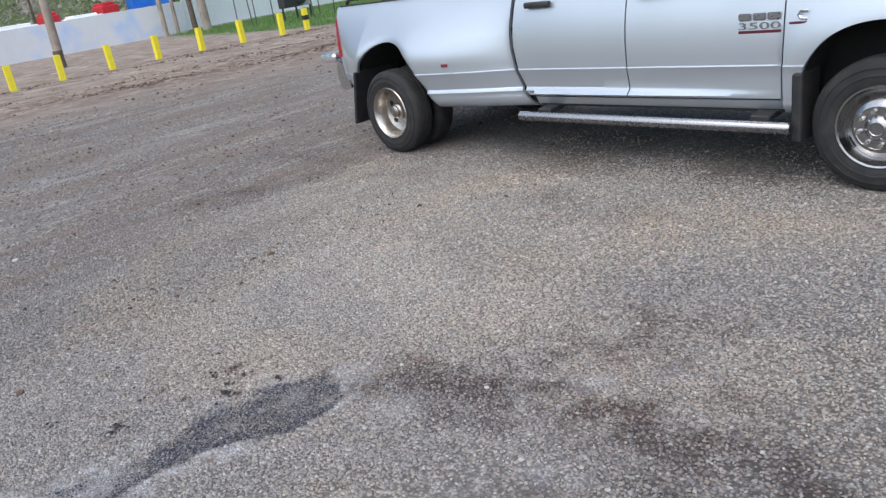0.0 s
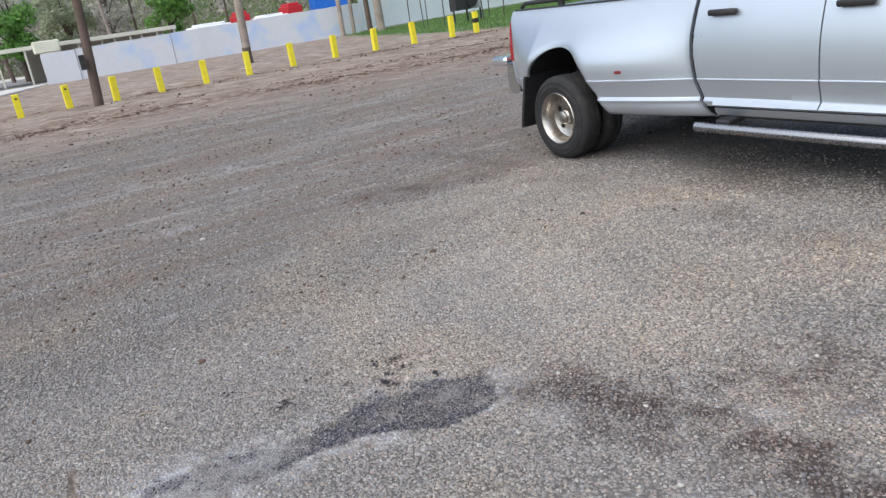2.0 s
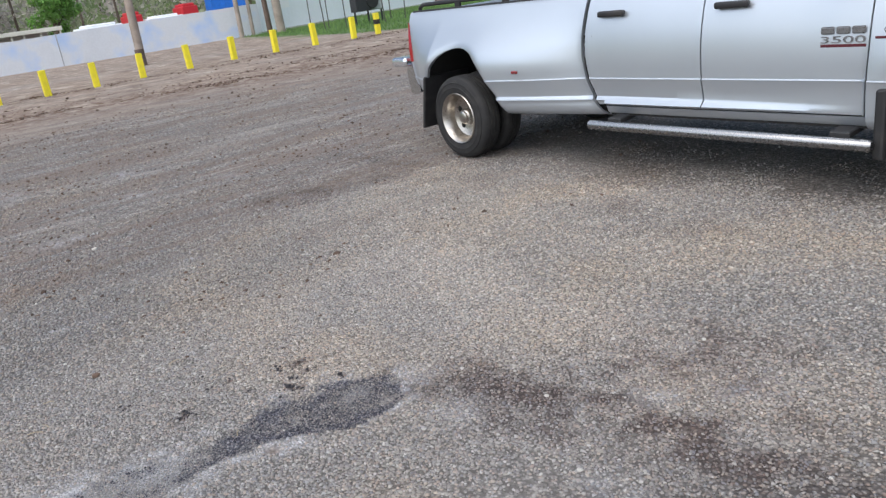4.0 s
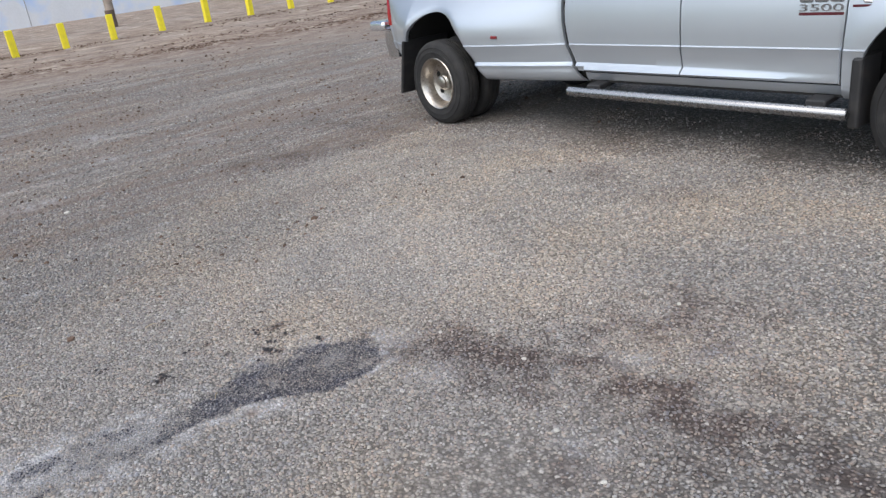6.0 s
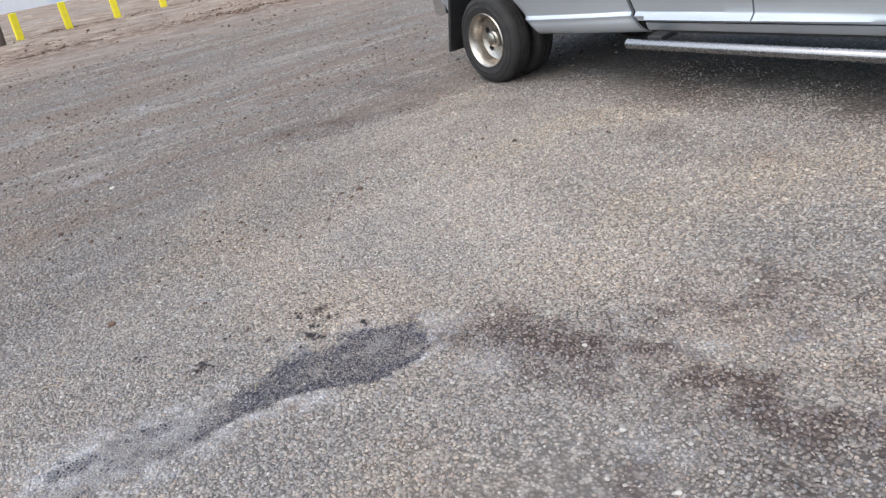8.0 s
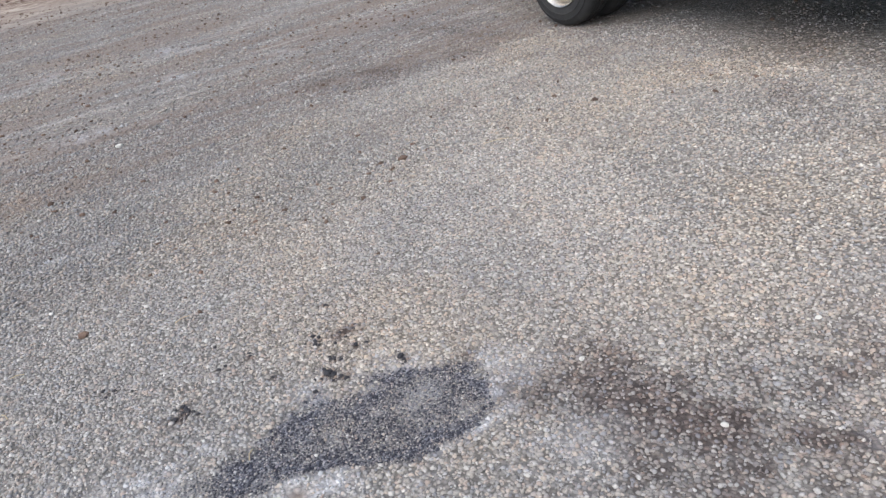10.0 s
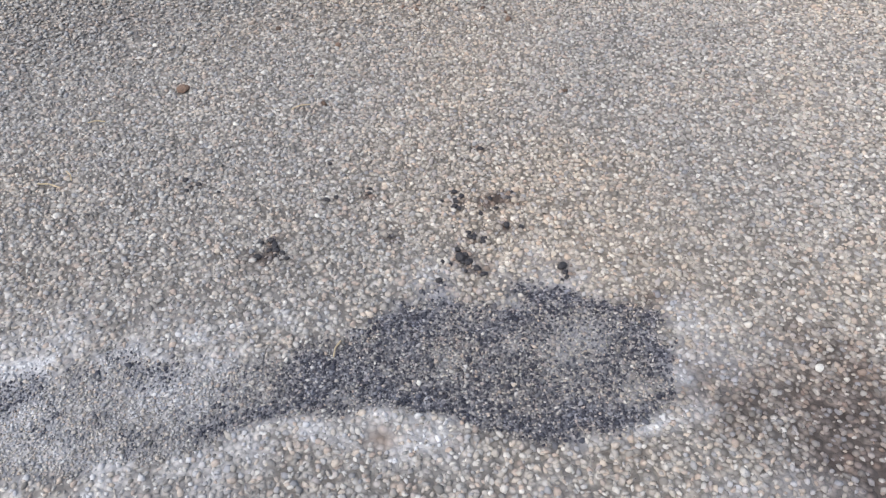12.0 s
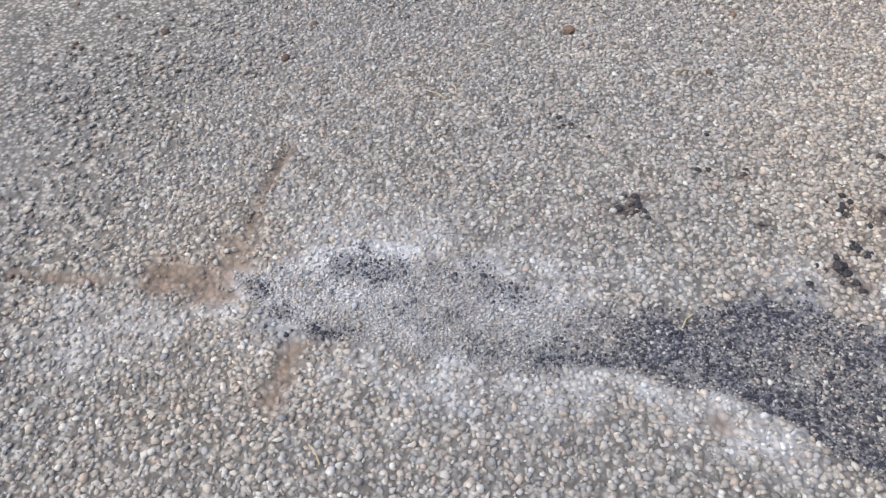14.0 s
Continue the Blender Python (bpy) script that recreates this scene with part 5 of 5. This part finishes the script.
def build_white_building():
    e = empty("warehouse", -58, 30, 0, "large white ribbed metal warehouse behind the verge", "building")
    a, b, c, d = Vector((-50.6, 21.4, 0)), Vector((-57.6, 43.4, 0)), Vector((-76, 53, 0)), Vector((-70, 33, 0))

    def run(p, q, z0, z1, off, rib):
        f = bmesh.new()
        way = (q - p).normalized()
        side = Vector((way.y, -way.x, 0))
        n = int((q - p).length / 0.1)
        rows = []
        for z in (z0, z1):
            rows.append([f.verts.new(p + way * 0.1 * k + side * (off + (rib if k % 4 in (1, 2) else 0)) + Vector((0, 0, z))) for k in range(n + 1)])
        for k in range(n):
            f.faces.new((rows[0][k], rows[0][k + 1], rows[1][k + 1], rows[1][k]))
        g = bmesh.ops.extrude_face_region(f, geom=f.faces[:])
        for v in g["geom"]:
            if isinstance(v, bmesh.types.BMVert):
                v.co -= side * 0.02
        return f
    for nm, p, q in (("front_wall", a, b), ("end_wall", b, c), ("rear_wall", c, d), ("side_wall", d, a)):
        part(nm, run(p, q, -0.1, 6.2, 0, 0.007), WHITEWALL, e)
    f = bmesh.new()
    f.faces.new([f.verts.new(p + Vector((0, 0, 6.2))) for p in (a, b, c, d)])
    g = bmesh.ops.extrude_face_region(f, geom=f.faces[:])
    for v in g["geom"]:
        if isinstance(v, bmesh.types.BMVert):
            v.co.z += 0.2
    part("roof", f, OFFWHITE, e)
    part("base_trim", run(a, b, -0.1, 0.12, 0.03, 0), CONCRETE, e)
    way = (b - a).normalized()
    part("notice", run(a + way * 2.0, a + way * 3.3, 1.6, 2.6, 0.04, 0), mat("white_board", (0.88, 0.88, 0.89), 0.5, 0, 0.03, 1, 9, 0.0), e, "plain white notice board")


def build_verge_things():
    e = empty("transformer_cabinet", -36, 21.8, 0, "dark electrical cabinet on a steel stand", "cabinet")
    part("body", box(-36.4, -35.7, 20.9, 22.0, 0.75, 2.2, 0.03), DARKMETAL, e)
    part("pale_unit", box(-36.5, -35.8, 22.15, 22.95, 0.75, 2.1, 0.08, None, 2), mat("grey_enamel", (0.40, 0.42, 0.44), 0.5), e)
    part("coil", lathe([(0, 0), (0.42, 0), (0.45, 0.05), (0.42, 0.10), (0, 0.10)], 20, Matrix.Translation((-35.72, 22.1, 1.3)) @ Matrix.Rotation(radians(90), 4, "Y")), BLACK, e, "round black coil of cable")
    for y in (20.95, 21.9, 22.9):
        part("leg", box(-36.1, -36.0, y - 0.04, y + 0.04, -0.1, 0.78), DARKMETAL, e)
    base = empty("steel_stake", 0, 0, 0, "thin dark upright steel stake in the grass", "stake", "stakes in the verge")
    part("rod", tube([(0, 0, -0.15), (0.01, 0, 1.2), (0, 0, 2.6)], 0.032, 6), STAKE, base)
    spots = [(-37.5, 18.6), (-36.5, 19.0), (-38.5, 20.4), (-35.5, 19.9), (-33.5, 21.4), (-36, 23.5), (-34, 23.2)]
    for i, (x, y) in enumerate(spots):
        ob = base if i == 0 else copy_thing(base, Matrix())
        ob.matrix_basis = pose(x, y, 0, 2.5 * math.sin(i * 1.9), 2 * math.cos(i), 0)
    rng = np.random.default_rng(31)
    f_v, f_f = [], []
    count = 0
    while count < 9000:
        x, y = rng.uniform(-56, -16), rng.uniform(15, 40)
        if not inside(np.array([x]), np.array([y]), VERGE)[0]:
            continue
        count += 1
        gz = 0.0
        for b in range(3):
            a, h, w = rng.uniform(0, 6.28), rng.uniform(0.06, 0.22), rng.uniform(0.012, 0.03)
            dx, dy = math.cos(a), math.sin(a)
            k = len(f_v)
            f_v += [(x - dy * w, y + dx * w, gz - 0.02), (x + dy * w, y - dx * w, gz - 0.02), (x + dx * h * 0.5, y + dy * h * 0.5, gz + h)]
            f_f.append((k, k + 1, k + 2))
    me = bpy.data.meshes.new("grass")
    me.from_pydata(f_v, [], f_f)
    me.materials.append(GRASS)
    tagged(new("grass", me), "bright green spring grass on the verge", "grass", kind="stuff")


def leaf_cloud(centres, radii, count, leaf, seed, squash=0.85):
    """Small leaf blades scattered about clump centres."""
    rng = np.random.default_rng(seed)
    c, r = np.array(centres), np.array(radii)
    pick = rng.choice(len(c), count, p=r ** 2 / (r ** 2).sum())
    d = rng.normal(0, 1, (count, 3))
    d /= np.linalg.norm(d, axis=1)[:, None]
    p = c[pick] + d * (r[pick] * rng.uniform(0.55, 1.08, count))[:, None] * np.array([1, 1, squash])
    u = rng.normal(0, 1, (count, 3))
    u /= np.linalg.norm(u, axis=1)[:, None]
    w = np.cross(u, d)
    s = leaf * rng.uniform(0.6, 1.4, count)[:, None]
    q = np.stack([p - u * s, p + w * s * 0.6, p + u * s, p - w * s * 0.6], 1).reshape(-1, 3)
    return q, np.arange(count * 4).reshape(-1, 4)


def tree(x, y, h, spread_r, leaf_mat, label, seed, leaves=2600, leaf=0.16, z0=None):
    rng = random.Random(seed)
    gz = float(ground_height(np.array([x]), np.array([y]))[0]) if z0 is None else z0
    e = empty("tree", x, y, gz, label, "tree")
    f = tube([(x, y, gz - 0.2), (x + 0.1, y, gz + h * 0.3), (x, y + 0.1, gz + h * 0.6), (x, y, gz + h * 0.85)], [h * 0.035, h * 0.028, h * 0.018, h * 0.006], 8)
    cs, rs = [], []
    for i in range(14):
        a, k = rng.uniform(0, 6.28), rng.uniform(0.32, 0.95)
        d = spread_r * rng.uniform(0.35, 0.8) * (1.15 - abs(k - 0.55))
        p = (x + d * math.cos(a), y + d * math.sin(a), gz + h * k)
        cs.append(p), rs.append(spread_r * rng.uniform(0.28, 0.48))
        f = tube([(x, y, gz + h * k * 0.6), ((x + p[0]) / 2, (y + p[1]) / 2, gz + h * k * 0.86), p], [h * 0.012, h * 0.008, h * 0.003], 5, f)
    part("trunk", f, BARK, e, "brown trunk with limbs", True)
    v, q = leaf_cloud(cs, rs, leaves, leaf, seed)
    me = bpy.data.meshes.new("crown")
    me.from_pydata(v.tolist(), [], q.tolist())
    me.materials.append(leaf_mat)
    c = new("crown", me)
    c.parent = e
    c.matrix_parent_inverse = e.matrix_basis.inverted()


def woodland():
    """Far wooded rise of mixed bare and leafing trees."""
    rng = np.random.default_rng(41)
    for name, material, label, seed, share in (("woodland", LEAFDARK, "far hillside woodland in early leaf", 42, 620), ("bare_woodland", TWIGS, "far bare brown trees on the hillside", 43, 520)):
        cs, rs = [], []
        for i in range(share):
            x, y = rng.uniform(-175, -88), rng.uniform(-75, 110)
            g = float(ground_height(np.array([x]), np.array([y]))[0])
            cs.append((x, y, g + rng.uniform(1.5, 8))), rs.append(rng.uniform(1.2, 3.2))
        v, q = leaf_cloud(cs, rs, 42000, 0.42, seed, 1.2)
        me = bpy.data.meshes.new(name)
        me.from_pydata(v.tolist(), [], q.tolist())
        me.materials.append(material)
        tagged(new(name, me), label, "woodland", kind="stuff")
    f = None
    for i in range(90):
        x, y = rng.uniform(-130, -85), rng.uniform(-50, 80)
        g = float(ground_height(np.array([x]), np.array([y]))[0])
        f = tube([(x, y, g - 0.3), (x + rng.uniform(-.5, .5), y + rng.uniform(-.5, .5), g + rng.uniform(7, 12))], [0.2, 0.06], 5, f)
    ob = part("woodland_trunks", f, BARK)
    tagged(ob, "thin grey-brown trunks of the far woods", "woodland", kind="stuff")


def build_behind_fence():
    def van(name, x, y, l, w, z0, z1, material, label):
        e = empty(name, x, y, 0, label, "vehicle")
        part("body", box(x - w / 2, x + w / 2, y - l / 2, y + l / 2, 0.4, z0 + (z1 - z0) * 0.75, 0.08, None, 2), material, e)
        part("roof", box(x - w * 0.42, x + w * 0.42, y - l * 0.36, y + l * 0.36, z0 + (z1 - z0) * 0.7, z1, 0.08, None, 2), material, e)
        for k in (-0.3, 0.3):
            for sx in (-1, 1):
                part("wheel", lathe([(0, -0.1), (0.36, -0.1), (0.4, 0), (0.36, 0.1), (0, 0.1)], 14, Matrix.Translation((x + sx * w * 0.4, y + l * k, 0.4)) @ Matrix.Rotation(radians(90), 4, "Y")), RUBBER, e)
    van("lorry", -55, 13.35, 1.0, 2.2, 1.9, 2.85, REDPAINT, "red vehicle body showing above the fence")
    van("lorry", -55, 17.5, 1.25, 2.2, 2.1, 2.95, REDPAINT, "red lorry cab behind the sheet fence")
    van("parked_car", -54, 10.6, 3.0, 1.8, 1.7, 2.35, WHITEWALL, "white vehicle roof showing above the fence")
    van("parked_car", -54, 15.3, 2.6, 1.8, 1.8, 2.35, WHITEWALL, "white vehicle roof beside the red lorry")
    e = empty("tarpaulin_stack", -54, 20, 0, "blue tarpaulin draped over a stack behind the fence", "tarpaulin")
    f = bmesh.new()
    rows = []
    for i in range(15):
        rows.append([f.verts.new((-55 + 1.6 * j / 8, 19.1 + 3.0 * i / 14, (0.0 if j in (0, 8) else 3.6 + 0.25 * math.sin(i * 1.1 + j) + 0.1 * math.sin(i * 2.7)))) for j in range(9)])
    for a, b in zip(rows, rows[1:]):
        for j in range(8):
            f.faces.new((a[j], b[j], b[j + 1], a[j + 1]))
    f.faces.new(rows[0]), f.faces.new(rows[-1])
    part("cover", f, BLUETARP, e)


build_posts()
pole(-20.7, -1.80, 9, 0.138, POLEWOOD, "brown weathered timber utility pole with a small box", (0.0, 0.53), "box")
pole(-32.0, 6.55, 9, 0.19, POLEPALE, "pale timber utility pole with an added dark tube at its base", (0, 0.2), "guard")
pole(-48.6, 18.85, 8, 0.17, POLEPALE, "slim grey timber pole by the fence", (0, 0.1))
pole(-48.8, 19.85, 8, 0.13, POLEPALE, "slim pole with blue-grey weathering", (0, 0.1))
pole(-47.5, 20.6, 8, 0.19, POLEWOOD, "dark timber pole at the verge", (0, -0.1))
pole(-46.5, 21.0, 8, 0.30, POLEPALE, "thick pale grey pole at the verge corner", (0, -0.1))
pole(-70, 6.2, 10, 0.16, POLEPALE, "leaning pale far utility pole", (0, -0.9))
pole(-72, -2.5, 7, 0.17, POLEWOOD, "dark far timber post", (0, -0.6))
build_fence()
build_road()
build_long_shed()
build_white_building()
build_verge_things()
build_behind_fence()
tree(-72, 11.6, 6.3, 2.3, LEAF, "round fresh green tree beyond the fence", 51, 4200, 0.16)
tree(-66, -1.6, 7.5, 2.6, LEAF, "leafy green tree beyond the shed", 52, 4200, 0.17)
tree(-80, 3.5, 8, 2.6, LEAFDARK, "dull green tree beyond the shed", 53, 3000, 0.2)
tree(-84, 8.0, 9, 2.8, TWIGS, "bare brown tree beyond the shed", 54, 2600, 0.14)
woodland()
